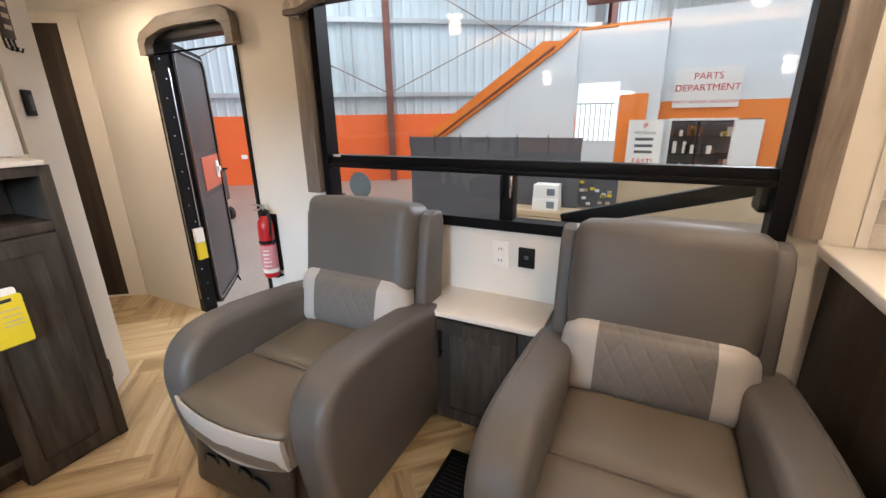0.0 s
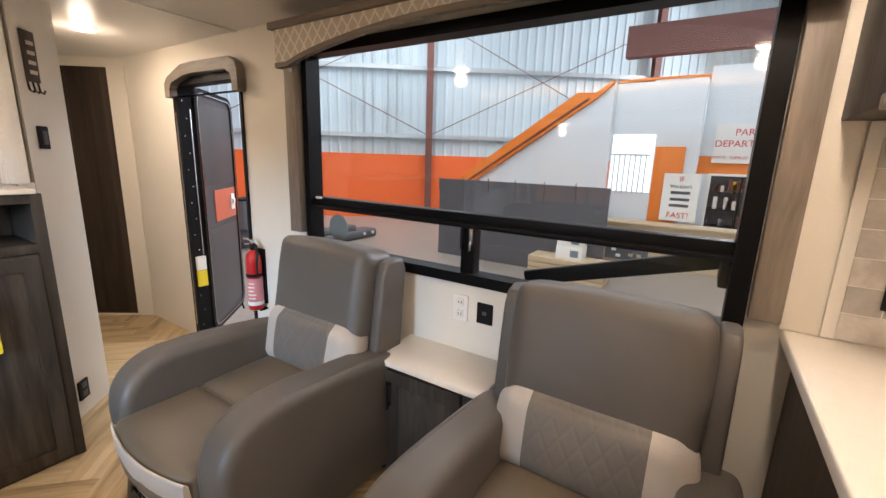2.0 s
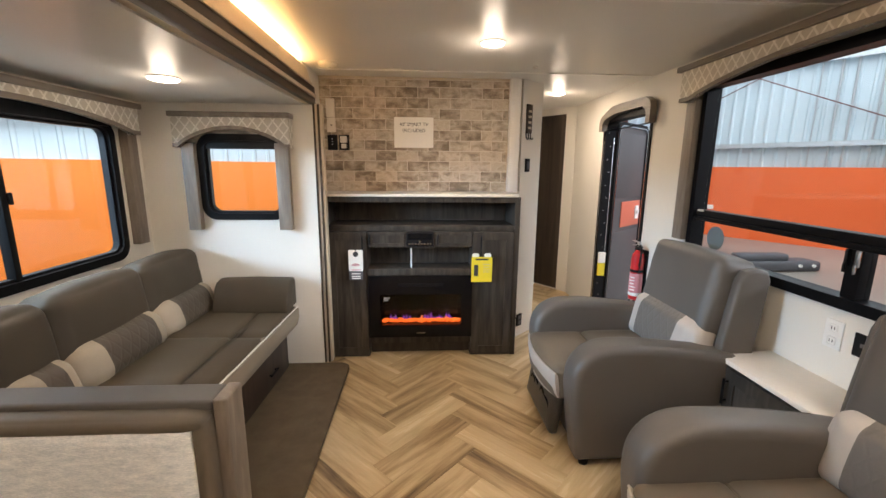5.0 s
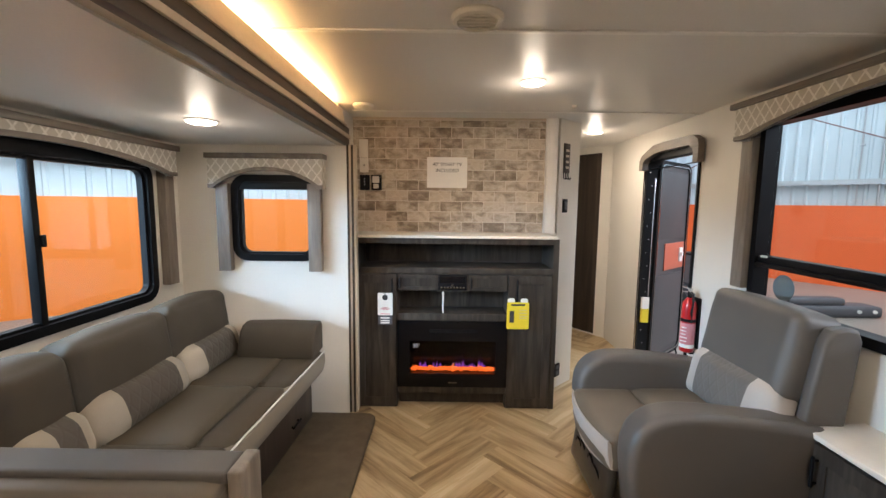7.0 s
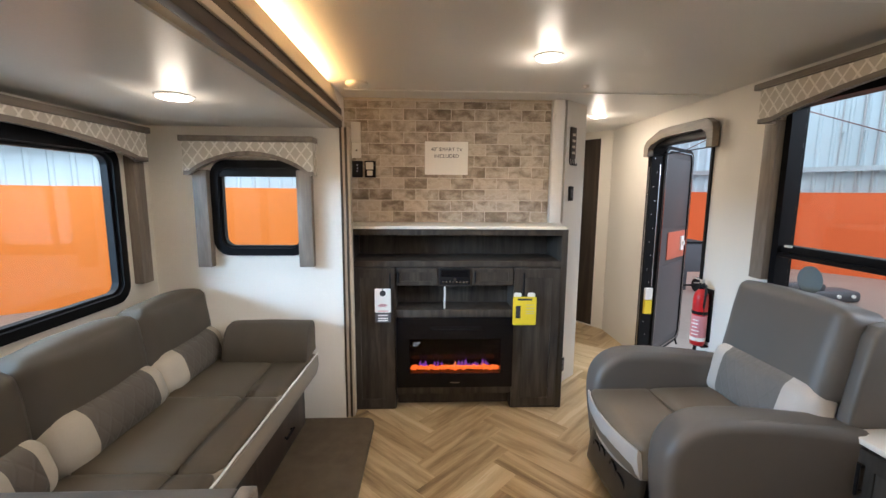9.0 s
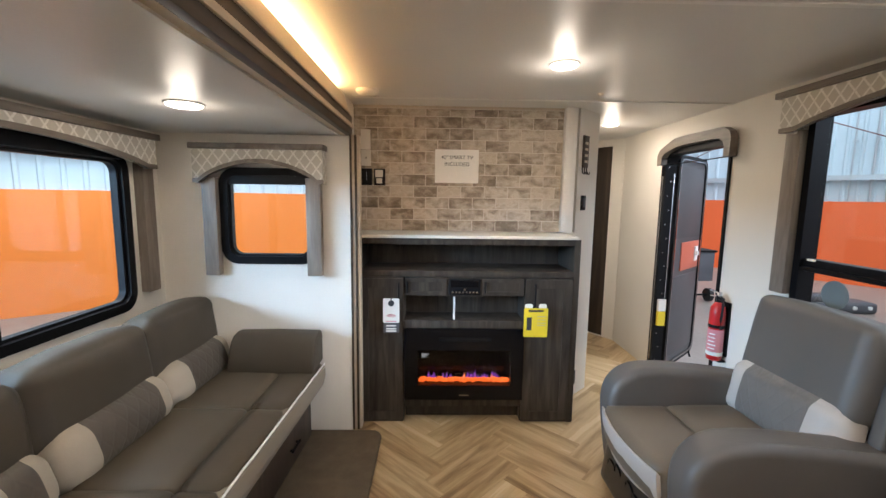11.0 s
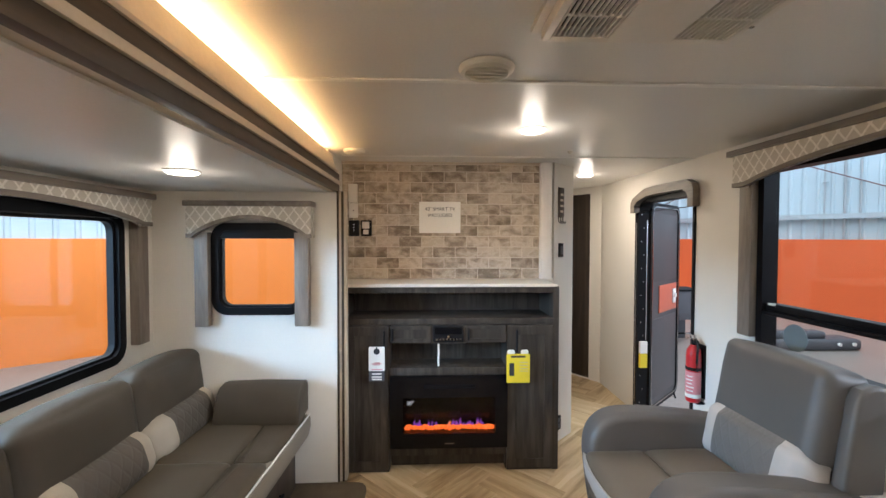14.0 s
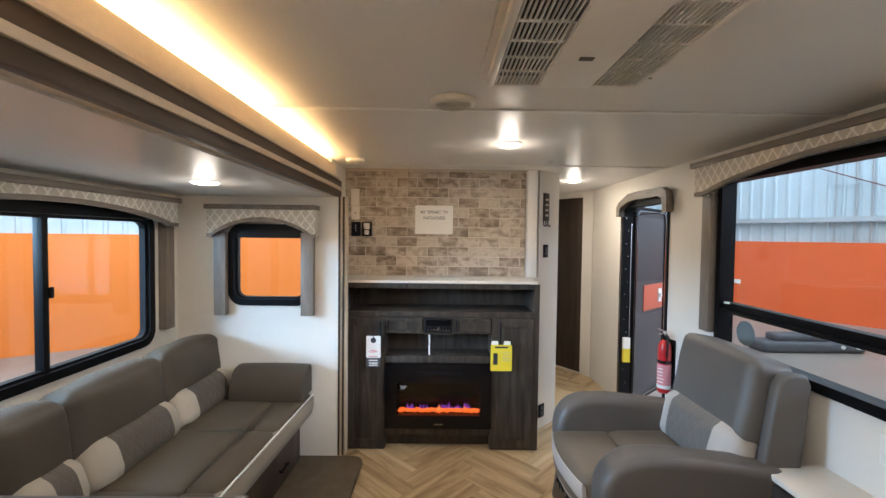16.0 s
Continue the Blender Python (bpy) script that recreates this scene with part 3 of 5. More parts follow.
side_panel(-1.262, -1.178, YW - 0.05, YW - 0.001, 0.945, 1.76)
side_panel(0.74, 0.815, YW - 0.05, YW - 0.001, 0.93, 1.76)
valance("valance_wide", "y", -1.21, 0.80, YW, 1.815, 1.742, 1.937, 0.105, "long lattice-cloth window valance with a taupe arched edge")


def curved_window(name, axis, u0, u1, z0, z1, wall, label, mull=None, tone=M_GLASS):
    ob = thing(name, *((u0 + u1) / 2, wall, z0) if axis == "y" else (wall, (u0 + u1) / 2, z0), label, "window")
    tagged(ob, kind="structure")
    a, b = wall - 0.04, wall + 0.014
    part("window_frame", ring(rounded(u0, u1, z0, z1, 0.09), rounded(u0 + 0.042, u1 - 0.042, z0 + 0.042, z1 - 0.042, 0.06), axis, a, b), M_BLACK, ob)
    part("inner_frame", ring(rounded(u0 + 0.040, u1 - 0.040, z0 + 0.040, z1 - 0.040, 0.06), rounded(u0 + 0.055, u1 - 0.055, z0 + 0.055, z1 - 0.055, 0.05), axis, a, b - 0.02), M_BLACKP, ob)
    g = part("pane", prism(rounded(u0 + 0.045, u1 - 0.045, z0 + 0.045, z1 - 0.045, 0.06), axis, wall - 0.028, wall - 0.024), tone, ob)
    g.visible_shadow = False
    if mull is not None:
        lo, hi = wall - 0.038, wall + 0.004
        part("mullion", bx(mull - 0.014, mull + 0.014, lo, hi, z0 + 0.04, z1 - 0.04, 0.003), M_BLACK, ob)
        part("latch", bx(mull - 0.026, mull - 0.010, hi, hi + 0.012, (z0 + z1) / 2 - 0.02, (z0 + z1) / 2 + 0.03, 0.003), M_BLACKP, ob)
    return ob


wb = curved_window("window_2", "y", -1.24, 0.125, 0.83, 1.605, YB, "wide sliding window with a rounded black frame", -0.57)
ws = curved_window("window_3", "x", -1.055, -0.525, 1.025, 1.555, XE, "small window with a rounded black frame and drawn-up shade")
part("rolled_shade", bx(XE - 0.02, XE + 0.005, -1.015, -0.57, 1.465, 1.52, 0.004), M_BLACKP, ws, "dark rolled shade")
part("rolled_shade", bx(-1.19, 0.075, YB + 0.002, YB + 0.03, 1.565, 1.65, 0.006), M_BLACK, wb, "dark rolled shade")
side_panel(-1.365, -1.285, YB + 0.001, YB + 0.05, 0.90, 1.56)
side_panel(XE + 0.001, XE + 0.05, -1.13, -1.055, 0.965, 1.50)
side_panel(XE + 0.001, XE + 0.05, -0.575, -0.495, 0.965, 1.50)
valance("valance_slide", "y", -1.305, 0.22, YB, -1.28, 1.53, 1.70, 0.085, "lattice-cloth valance over the slide-out window", 0.01)
valance("valance_small", "x", -1.155, -0.472, XE, -1.39, 1.47, 1.675, 0.105, "small lattice-cloth valance with an arched edge", 0.008)

# ---- entry door ----
door_frame = thing("door_frame", -2.09, YW, 0, "black metal entry door frame with rounded top corners", "door frame")
tagged(door_frame, kind="structure")


def arch_outline(x0, x1, z0, z1, r):
    out = [(x0, z0), (x1, z0)]
    for cx, a in ((x1 - r, 0), (x0 + r, 90)):
        for k in range(7):
            t = radians(a + 15 * k)
            out.append((cx + r * math.cos(t), z1 - r + r * math.sin(t)))
    return out


part("jamb", ring(arch_outline(-2.465, -1.695, -0.02, 1.80, 0.10), arch_outline(-2.405, -1.715, 0.0, 1.755, 0.08), "y", YW - 0.012, YW + 0.075), M_BLACKP, door_frame)
part("strike_strip", bx(-2.44, -2.425, YW - 0.018, YW - 0.011, 0.1, 1.6, 0.002), M_CHROME, door_frame, "bright metal strip")
for z, m, h in ((0.455, M_YELLOW, 0.058), (0.565, M_PAPER, 0.048)):
    part("warning_sticker", bx(-2.40, -2.375, YW + 0.0, YW + 0.06, z - h, z + h), m, door_frame, "yellow warning sticker" if m is M_YELLOW else "white sticker")
for z in (0.12, 0.25, 0.38, 0.78, 0.92, 1.06, 1.34, 1.46, 1.58, 1.68):
    part("screw", rod((-2.452, YW - 0.016, z), (-2.452, YW - 0.010, z), 0.007, 8), M_CHROME, door_frame)
for k in range(15):
    z = 0.10 + 0.112 * k
    part("screw", rod((-2.407, YW + 0.012 + 0.02 * (k % 2), z), (-2.399, YW + 0.012 + 0.02 * (k % 2), z), 0.0045, 8), M_CHROME, door_frame)
part("reveal_strip", bx(-2.407, -2.400, YW + 0.055, YW + 0.062, 0.62, 1.62, 0.001), M_CHROME, door_frame, "bright metal reveal strip")
hood = tagged(part("door_hood", ring(
    [(-2.455, 1.68), (-2.455, 1.76), (-2.42, 1.80), (-2.24, 1.862), (-2.09, 1.868), (-1.72, 1.862), (-1.66, 1.83), (-1.645, 1.79), (-1.645, 1.68)],
    [(-2.395, 1.68), (-2.395, 1.735), (-2.36, 1.765), (-2.21, 1.80), (-2.09, 1.805), (-1.76, 1.80), (-1.715, 1.775), (-1.70, 1.745), (-1.70, 1.68)], "y", YW - 0.06, YW - 0.013), M_TRIMX),
    "taupe angled trim hood over the entry door", "door trim")
leaf = thing("door_1", -2.40, YW + 0.08, 0.02, "charcoal entry door standing open outwards", "door")
tagged(leaf, kind="structure")
y0 = YW + 0.08
part("door_leaf", prism(rounded(-2.39, -1.70, 0.02, 1.76, 0.09), "y", y0, y0 + 0.035), M_DOORPANEL, leaf)
part("edge_frame", ring(rounded(-2.40, -1.69, 0.01, 1.77, 0.10), rounded(-2.365, -1.725, 0.045, 1.735, 0.07), "y", y0 - 0.012, y0 + 0.045), M_BLACK, leaf, "black rounded edge frame")
part("edge_bead", ring(rounded(-2.372, -1.718, 0.038, 1.742, 0.075), rounded(-2.362, -1.728, 0.048, 1.732, 0.07), "y", y0 - 0.016, y0 - 0.010), M_CHROME, leaf, "bright edge bead")
part("lower_panel", bx(-2.33, -1.76, y0 - 0.006, y0 + 0.001, 0.10, 0.78, 0.003), M_DOORPANEL, leaf)
part("upper_panel", bx(-2.33, -1.76, y0 - 0.006, y0 + 0.001, 1.10, 1.68, 0.003), M_DOORPANEL, leaf)
# Solid panel in the pane's place, coloured as what the glass reflects.
part("reflection_panel", bx(-2.18, -1.75, y0 - 0.008, y0 + 0.001, 0.82, 1.06, 0.004), M_ORANGE_REFLECTION, leaf, "door pane with a salmon-orange reflection painted on")
part("latch", join(bx(-1.87, -1.80, y0 - 0.02, y0 - 0.006, 0.88, 1.01, 0.006), bx(-1.86, -1.82, y0 - 0.035, y0 - 0.018, 0.93, 0.97, 0.006)), M_PAPER, leaf, "white latch")
leaf.rotation_euler = (0, 0, radians(131))
for nm, z in (("stop_rod", 0.9),):
    part(nm, rod((-1.80, y0 - 0.01, 0.04), (-1.80, y0 - 0.03, -0.02), 0.008), M_BLACKP, leaf)

hall = thing("door_2", -3.505, 1.715, 0, "dark brown wooden hall door, closed", "door")
tagged(hall, kind="structure")
hang = math.degrees(math.atan2(0.42, 0.58)) 
bm = bx(-3.83, -3.215, 1.70, 1.735, 0.01, 1.93, 0.004)
part("door_leaf", turned(bm, pose(0, 0, 0, 0, 0, hang), -3.505, 1.715, 0), M_DARK, hall)
bm = ring([(-3.85, 0.0), (-3.09, 0.0), (-3.09, 1.95), (-3.85, 1.95)], [(-3.83, 0.01), (-3.215, 0.01), (-3.215, 1.93), (-3.83, 1.93)], "y", 1.69, 1.712)
part("door_casing", turned(bm, pose(0, 0, 0, 0, 0, hang), -3.505, 1.715, 0), M_WALL, hall)

# ---- fireplace unit ----
XF = -1.61
cab = thing("fireplace_cabinet", -1.78, 0.33, 0, "grey-stained wooden fireplace cabinet with niches, drawers and doors", "cabinet")
part("left_side", bx(XB + 0.005, XF, -0.40, -0.325, 0, 1.165, 0.002), M_WOOD, cab)
part("right_side", bx(XB + 0.005, XF - 0.002, 0.975, 1.012, 0, 1.165, 0.002), M_WOOD, cab)
part("back_panel", bx(XB + 0.01, XB + 0.03, -0.32, 0.97, 0.02, 1.16), M_WOOD, cab)
part("top_rail", bx(XF - 0.02, XF, -0.325, 0.975, 1.128, 1.165, 0.002), M_WOOD, cab)
part("niche_shelf", bx(XB + 0.03, XF, -0.325, 0.975, 0.93, 0.968, 0.003), M_WOOD, cab)
part("lower_shelf", bx(XB + 0.03, XF + 0.002, -0.055, 0.68, 0.612, 0.66, 0.003), M_WOOD, cab)
part("base_rail", bx(XF - 0.02, XF, -0.05, 0.682, 0.105, 0.158, 0.003), M_WOOD, cab)
part("toe_board", bx(XF - 0.10, XF - 0.085, -0.05, 0.682, 0, 0.105), M_WOOD, cab)
part("lower_back", bx(XF - 0.20, XF - 0.19, -0.055, 0.68, 0.105, 0.93), M_WOOD, cab)
for ya, yb in ((-0.325, -0.055), (0.68, 0.975)):
    part("carcass", bx(XB + 0.03, XF - 0.022, ya, yb, 0, 0.93), M_WOOD, cab)
    d = part("door", bx(XF - 0.02, XF, ya + 0.003, yb - 0.003, 0.004, 0.926, 0.003), M_WOOD, cab)
    part("door_frame", ring([(ya + 0.003, 0.02), (yb - 0.003, 0.02), (yb - 0.003, 0.92), (ya + 0.003, 0.92)], [(ya + 0.055, 0.075), (yb - 0.055, 0.075), (yb - 0.055, 0.865), (ya + 0.055, 0.865)], "x", XF - 0.001, XF + 0.006), M_WOOD, d)
    yh = yb - 0.03 if ya < 0 else ya + 0.06
    part("handle", join(rod((XF + 0.028, yh, 0.76), (XF + 0.028, yh, 0.90), 0.006), rod((XF, yh, 0.78), (XF + 0.028, yh, 0.78), 0.005), rod((XF, yh, 0.88), (XF + 0.028, yh, 0.88), 0.005)), M_BLACKP, d, "black bar handle")
for ya, yb in ((-0.05, 0.205), (0.418, 0.675)):
    d = part("drawer", bx(XF - 0.02, XF, ya, yb, 0.815, 0.926, 0.003), M_WOOD, cab)
    part("drawer_frame", ring([(ya + 0.004, 0.82), (yb - 0.004, 0.82), (yb - 0.004, 0.922), (ya + 0.004, 0.922)], [(ya + 0.03, 0.843), (yb - 0.03, 0.843), (yb - 0.03, 0.90), (ya + 0.03, 0.90)], "x", XF - 0.001, XF + 0.005), M_WOOD, d)
    yh = ya + 0.015 if ya < 0 else ya + 0.02
    part("handle", rod((XF + 0.012, yh, 0.835), (XF + 0.012, yh, 0.905), 0.006), M_BLACKP, d, "black bar handle")
part("radio_surround", bx(XF - 0.02, XF - 0.001, 0.205, 0.418, 0.81, 0.926), M_WOOD, cab)
mantel = tagged(part("mantel_top", bx(XB, XF + 0.018, -0.41, 0.994, 1.166, 1.184, 0.005), M_COUNTER), "cream solid-surface mantel top on the fireplace cabinet", "mantel")

fire = thing("electric_fireplace", XF, 0.316, 0.155, "black electric fireplace with orange embers and violet flames", "fireplace")
part("front_frame", ring([(-0.05, 0.157), (0.683, 0.157), (0.683, 0.611), (-0.05, 0.611)], [(0.03, 0.25), (0.607, 0.25), (0.607, 0.476), (0.03, 0.476)], "x", XF - 0.01, XF + 0.018), M_GLOSS, fire)
part("top_grille", join(*[bx(XF + 0.012, XF + 0.021, 0.16, 0.48, 0.535 + k * 0.009, 0.539 + k * 0.009) for k in range(3)]), M_BLACKP, fire)
part("firebox", join(bx(XF - 0.14, XF - 0.13, 0.02, 0.617, 0.24, 0.486), bx(XF - 0.14, XF - 0.01, 0.02, 0.617, 0.236, 0.246), bx(XF - 0.14, XF - 0.01, 0.012, 0.022, 0.24, 0.486), bx(XF - 0.14, XF - 0.01, 0.615, 0.625, 0.24, 0.486), bx(XF - 0.14, XF - 0.01, 0.02, 0.617, 0.48, 0.49)), M_GLOSS, fire, "dark firebox")
rng = random.Random(4)
embers = []
for k in range(70):
    y, r = 0.045 + 0.55 * k / 69, rng.uniform(0.011, 0.017)
    b = bmesh.new()
    bmesh.ops.create_icosphere(b, subdivisions=1, radius=r)
    embers.append(moved(b, pose(XF - 0.035 - rng.random() * 0.02, y, 0.258 + rng.random() * 0.008, rng.uniform(0, 90), rng.uniform(0, 90), 0)))
part("ember_bed", join(*embers), M_FLAME, fire, "glowing orange embers")


def flame(y, h, w, material):
    bm = bmesh.new()
    n = 7
    left = [bm.verts.new((XF - 0.07, y + w * math.sin(math.pi * (1 - k / n) * 0.9) * (1 - k / n) * 0.6 + 0.004 * math.sin(k * 2 + y * 40), 0.262 + h * k / n)) for k in range(n)]
    right = [bm.verts.new((XF - 0.066, y - w * math.sin(math.pi * (1 - k / n) * 0.9) * (1 - k / n) * 0.6 - w * 0.2 * (1 - k / n) + 0.004 * math.sin(k * 2 + y * 40), 0.262 + h * k / n)) for k in range(n)]
    tip = bm.verts.new((XF - 0.068, y, 0.262 + h))
    for k in range(n - 1):
        bm.faces.new((left[k], right[k], right[k + 1], left[k + 1]))
    bm.faces.new((left[-1], right[-1], tip))
    return part("flame", bm, material, fire)


for k in range(26):
    y = 0.08 + 0.48 * rng.random()
    flame(y, rng.uniform(0.015, 0.06), rng.uniform(0.010, 0.022), rng.choice((M_FLAME2, M_FLAME2, M_FLAME2, M_FLAME3)))
g = part("front_pane", bx(XF - 0.004, XF, 0.03, 0.607, 0.25, 0.476), M_TINT, fire)
g.visible_shadow = False
lettering("30°", 0.034, Matrix.Translation((XF + 0.002, 0.075, 0.437)) @ pose(0, 0, 0, 90, 0, 90), M_DIGIT, fire, "temperature_digits")
part("badge", bx(XF + 0.018, XF + 0.019, 0.29, 0.35, 0.185, 0.191), M_CHROME, fire)

radio = thing("radio", XF, 0.312, 0.82, "small black car-style stereo set into the cabinet", "radio")
part("body", bx(XF - 0.06, XF + 0.012, 0.216, 0.408, 0.822, 0.925, 0.004), M_BLACKP, radio)
part("display", bx(XF + 0.011, XF + 0.014, 0.228, 0.396, 0.872, 0.915), M_GLOSS, radio)
for k in range(8):
    part("button", bx(XF + 0.011, XF + 0.016, 0.234 + k * 0.021, 0.246 + k * 0.021, 0.836, 0.846, 0.001), M_CHROME, radio)
part("knob", rod((XF + 0.01, 0.312, 0.858), (XF + 0.02, 0.312, 0.858), 0.007), M_CHROME, radio)
cable = tagged(part("cable", tube([(XF + 0.006, 0.25, 0.81), (XF - 0.005, 0.252, 0.76), (XF - 0.02, 0.25, 0.70), (XF - 0.03, 0.252, 0.662)], 0.006), M_PAPER), "short white cable hanging into the niche", "cable")


def hang_tag(name, y0, y1, z0, z1, material, label):
    ob = thing(name, XF + 0.03, (y0 + y1) / 2, z0, label, "tag")
    x = XF + 0.036
    yc = (y0 + y1) / 2
    part("card", prism(rounded(y0, y1, z0, z1, 0.008, 3), "x", x, x + 0.002), material, ob)
    return ob, x + 0.002, yc


tag, xt, yc = hang_tag("white_tag", -0.178, -0.08, 0.655, 0.805, M_PAPER, "white door-hanger tag with dark hole on the cabinet handle")
part("hole", rod((xt - 0.001, yc, 0.775), (xt + 0.001, yc, 0.775), 0.019), M_INK, tag)
part("hole_slot", bx(xt - 0.001, xt + 0.001, yc - 0.003, yc + 0.003, 0.775, 0.81), M_INK, tag)
for r in (0.014, 0.023, 0.032):
    part("printed_arc", tube([(xt + 0.0005, yc + r * math.cos(radians(a)), 0.685 + r * 0.7 * math.sin(radians(a))) for a in range(30, 151, 15)], 0.0022, 4), M_PINK, tag)
part("printed_bar", bx(xt, xt + 0.0006, yc - 0.032, yc + 0.032, 0.662, 0.667), M_PINK, tag)
low = part("lower_card", bx(xt - 0.0025, xt - 0.0005, -0.176, -0.082, 0.592, 0.653), M_GREYP, tag, "dark lower card")
for z in (0.637, 0.618, 0.604):
    part("printed_bar", bx(xt - 0.0005, xt + 0.0003, yc - 0.03, yc + 0.03, z - 0.004, z + 0.004), M_PAPER, low)
tag2, xt, yc = hang_tag("yellow_tag", 0.672, 0.818, 0.572, 0.752, M_YELLOW, "yellow energy guide card on the cabinet handle")
part("black_panel", bx(xt, xt + 0.0006, 0.69, 0.72, 0.615, 0.695), M_INK, tag2)
for z, w in ((0.735, 0.05), (0.70, 0.03), (0.68, 0.03), (0.66, 0.03), (0.645, 0.03)):
    part("printed_bar", bx(xt, xt + 0.0006, yc - (0.045 if z > 0.72 else -0.008), yc + (0.045 if z > 0.72 else 0.06), z - (0.006 if z > 0.72 else 0.002), z + (0.006 if z > 0.72 else 0.002)), M_TANBAND if z < 0.72 else M_INK, tag2)
for y in (0.70, 0.785):
    part("clear_tab", prism(rounded(y - 0.024, y + 0.024, 0.745, 0.778, 0.012, 3), "x", xt - 0.004, xt - 0.0025), M_PAPER, tag2, "pale plastic tab")

# ---- on the brick panel ----
paper = thing("paper_notice", XB, 0.27, 1.505, "white paper notice taped to the brick panel", "notice")
part("sheet", bx(XB + 0.003, XB + 0.006, 0.124, 0.414, 1.505, 1.724), M_PAPER, paper)
for txt, z in (("40\" SMART TV", 1.672), ("INCLUDED", 1.628)):
    lettering(txt, 0.034, Matrix.Translation((XB + 0.0065, 0.27, z)) @ pose(0, 0, 0, 90, 0, 90), M_INK, paper)
cover = thing("cable_cover", XB, -0.335, 1.61, "cream blank cover plate with a socket", "cover plate")
part("upper_plate", bx(XB + 0.002, XB + 0.022, -0.364, -0.302, 1.715, 1.843, 0.004), M_ACWHITE, cover)
part("lower_plate", bx(XB + 0.002, XB + 0.014, -0.362, -0.300, 1.61, 1.712, 0.003), M_ACWHITE, cover)
part("port", rod((XB + 0.012, -0.33, 1.66), (XB + 0.017, -0.33, 1.66), 0.006), M_CHROME, cover)
sw = thing("black_socket_pair", XB, -0.285, 1.48, "black switch plate and black power socket with a plug", "socket")
part("switch_plate", bx(XB + 0.002, XB + 0.016, -0.362, -0.292, 1.482, 1.592, 0.004), M_BLACKP, sw)
part("socket_plate", bx(XB + 0.002, XB + 0.014, -0.280, -0.205, 1.482, 1.592, 0.004), M_BLACKP, sw)
part("plug", bx(XB + 0.014, XB + 0.04, -0.268, -0.220, 1.535, 1.582, 0.005), M_ACWHITE, sw, "cream plug")
part("plug_face", bx(XB + 0.014, XB + 0.03, -0.262, -0.226, 1.495, 1.528, 0.004), M_ACWHITE, sw)
for z in (1.52, 1.54, 1.56):
    part("indicator", bx(XB + 0.016, XB + 0.018, -0.33, -0.325, z, z + 0.006), M_DIGIT, sw)
structure("trim_brick_post", join(bx(XB - 0.004, -1.902, 0.974, 1.052, 1.186, CEIL - 0.002, 0.004), bx(-1.903, -1.895, 0.985, 1.03, 1.186, CEIL - 0.002, 0.002)), M_WHITE, "cream vertical trim board beside the brick panel", "trim")
structure("trim_corner_filler", bx(XB - 0.004, -1.912, 1.014, 1.066, 0, 1.19), M_WALL, "cream filler board beside the cabinet", "trim")
structure("trim_brick_top", bx(XB - 0.01, XB + 0.012, -0.42, 0.972, 1.985, CEIL - 0.001), M_TANBAND, "thin tan trim along the top of the brick panel", "trim")

# on the angled wall end: its face runs from (-1.905, 1.062) to (-2.10, 1.27)
AX, AY = Vector((-0.195, 0.208, 0)).normalized(), Vector((0.208, 0.195, 0)).normalized()


def on_angle(s, z):
    """A pose on the angled face: x along it, y into the wall, s metres from its near edge."""
    p = Vector((-1.905, 1.062, z)) + AX * (s - 0.02)
    return Matrix(((AX.x, -AY.x, 0, p.x), (AX.y, -AY.y, 0, p.y), (0, 0, 1, z), (0, 0, 0, 1)))


rack = thing("key_rack", -1.98, 1.14, 1.58, "dark key rack with hooks on the angled wall", "key rack")
part("board", moved(bx(0.075, 0.145, -0.014, -0.001, 1.62, 1.83, 0.003), on_angle(0, 0)), M_DARK, rack)
for z in (1.66, 1.70, 1.74, 1.78):
    part("printed_bar", moved(bx(0.09, 0.13, -0.016, -0.0135, z - 0.008, z + 0.008), on_angle(0, 0)), M_TANBAND, rack)
for s in (0.08, 0.11, 0.14):
    part("hook", moved(tube([(s, -0.004, 1.62), (s, -0.008, 1.585), (s, -0.022, 1.575), (s, -0.028, 1.59)], 0.004, 6), on_angle(0, 0)), M_BLACKP, rack)
thermo = thing("wall_switch", -1.98, 1.14, 1.34, "small black wall control", "switch")
part("plate", moved(bx(0.085, 0.14, -0.014, -0.001, 1.335, 1.435, 0.004), on_angle(0, 0)), M_BLACKP, thermo)
part("rocker", moved(bx(0.10, 0.125, -0.019, -0.013, 1.355, 1.415, 0.003), on_angle(0, 0)), M_GREYP, thermo)
out = thing("wall_outlet_low", -1.98, 1.14, 0.08, "black outlet low on the angled wall", "outlet")
part("plate", moved(bx(0.06, 0.13, -0.012, -0.001, 0.09, 0.19, 0.003), on_angle(0, 0)), M_BLACKP, out)
part("sockets", moved(join(bx(0.077, 0.113, -0.015, -0.011, 0.105, 0.135, 0.003), bx(0.077, 0.113, -0.015, -0.011, 0.148, 0.178, 0.003)), on_angle(0, 0)), M_GREYP, out)


# ---- ceiling fixtures ----
def puck(x, y, z):
    ob = thing("ceiling_light", x, y, z, "lit round recessed ceiling lamp with white rim", "ceiling light", "ceiling lights")
    part("rim", lathe([(0.056, 0.0), (0.068, -0.0005), (0.068, -0.002), (0.064, -0.005), (0.061, -0.006), (0.056, -0.005)], x, y, z - 0.001), M_WHITE, ob)
    lens = part("lens", lathe([(0.060, -0.006), (0.058, -0.010), (0.048, -0.014), (0.028, -0.017), (0.004, -0.018)], x, y, z), M_LENS, ob, "glowing lens")
    lens.visible_shadow = False
    puck_lamp(x, y, z, 5.4 if z == CEIL else 3.4)


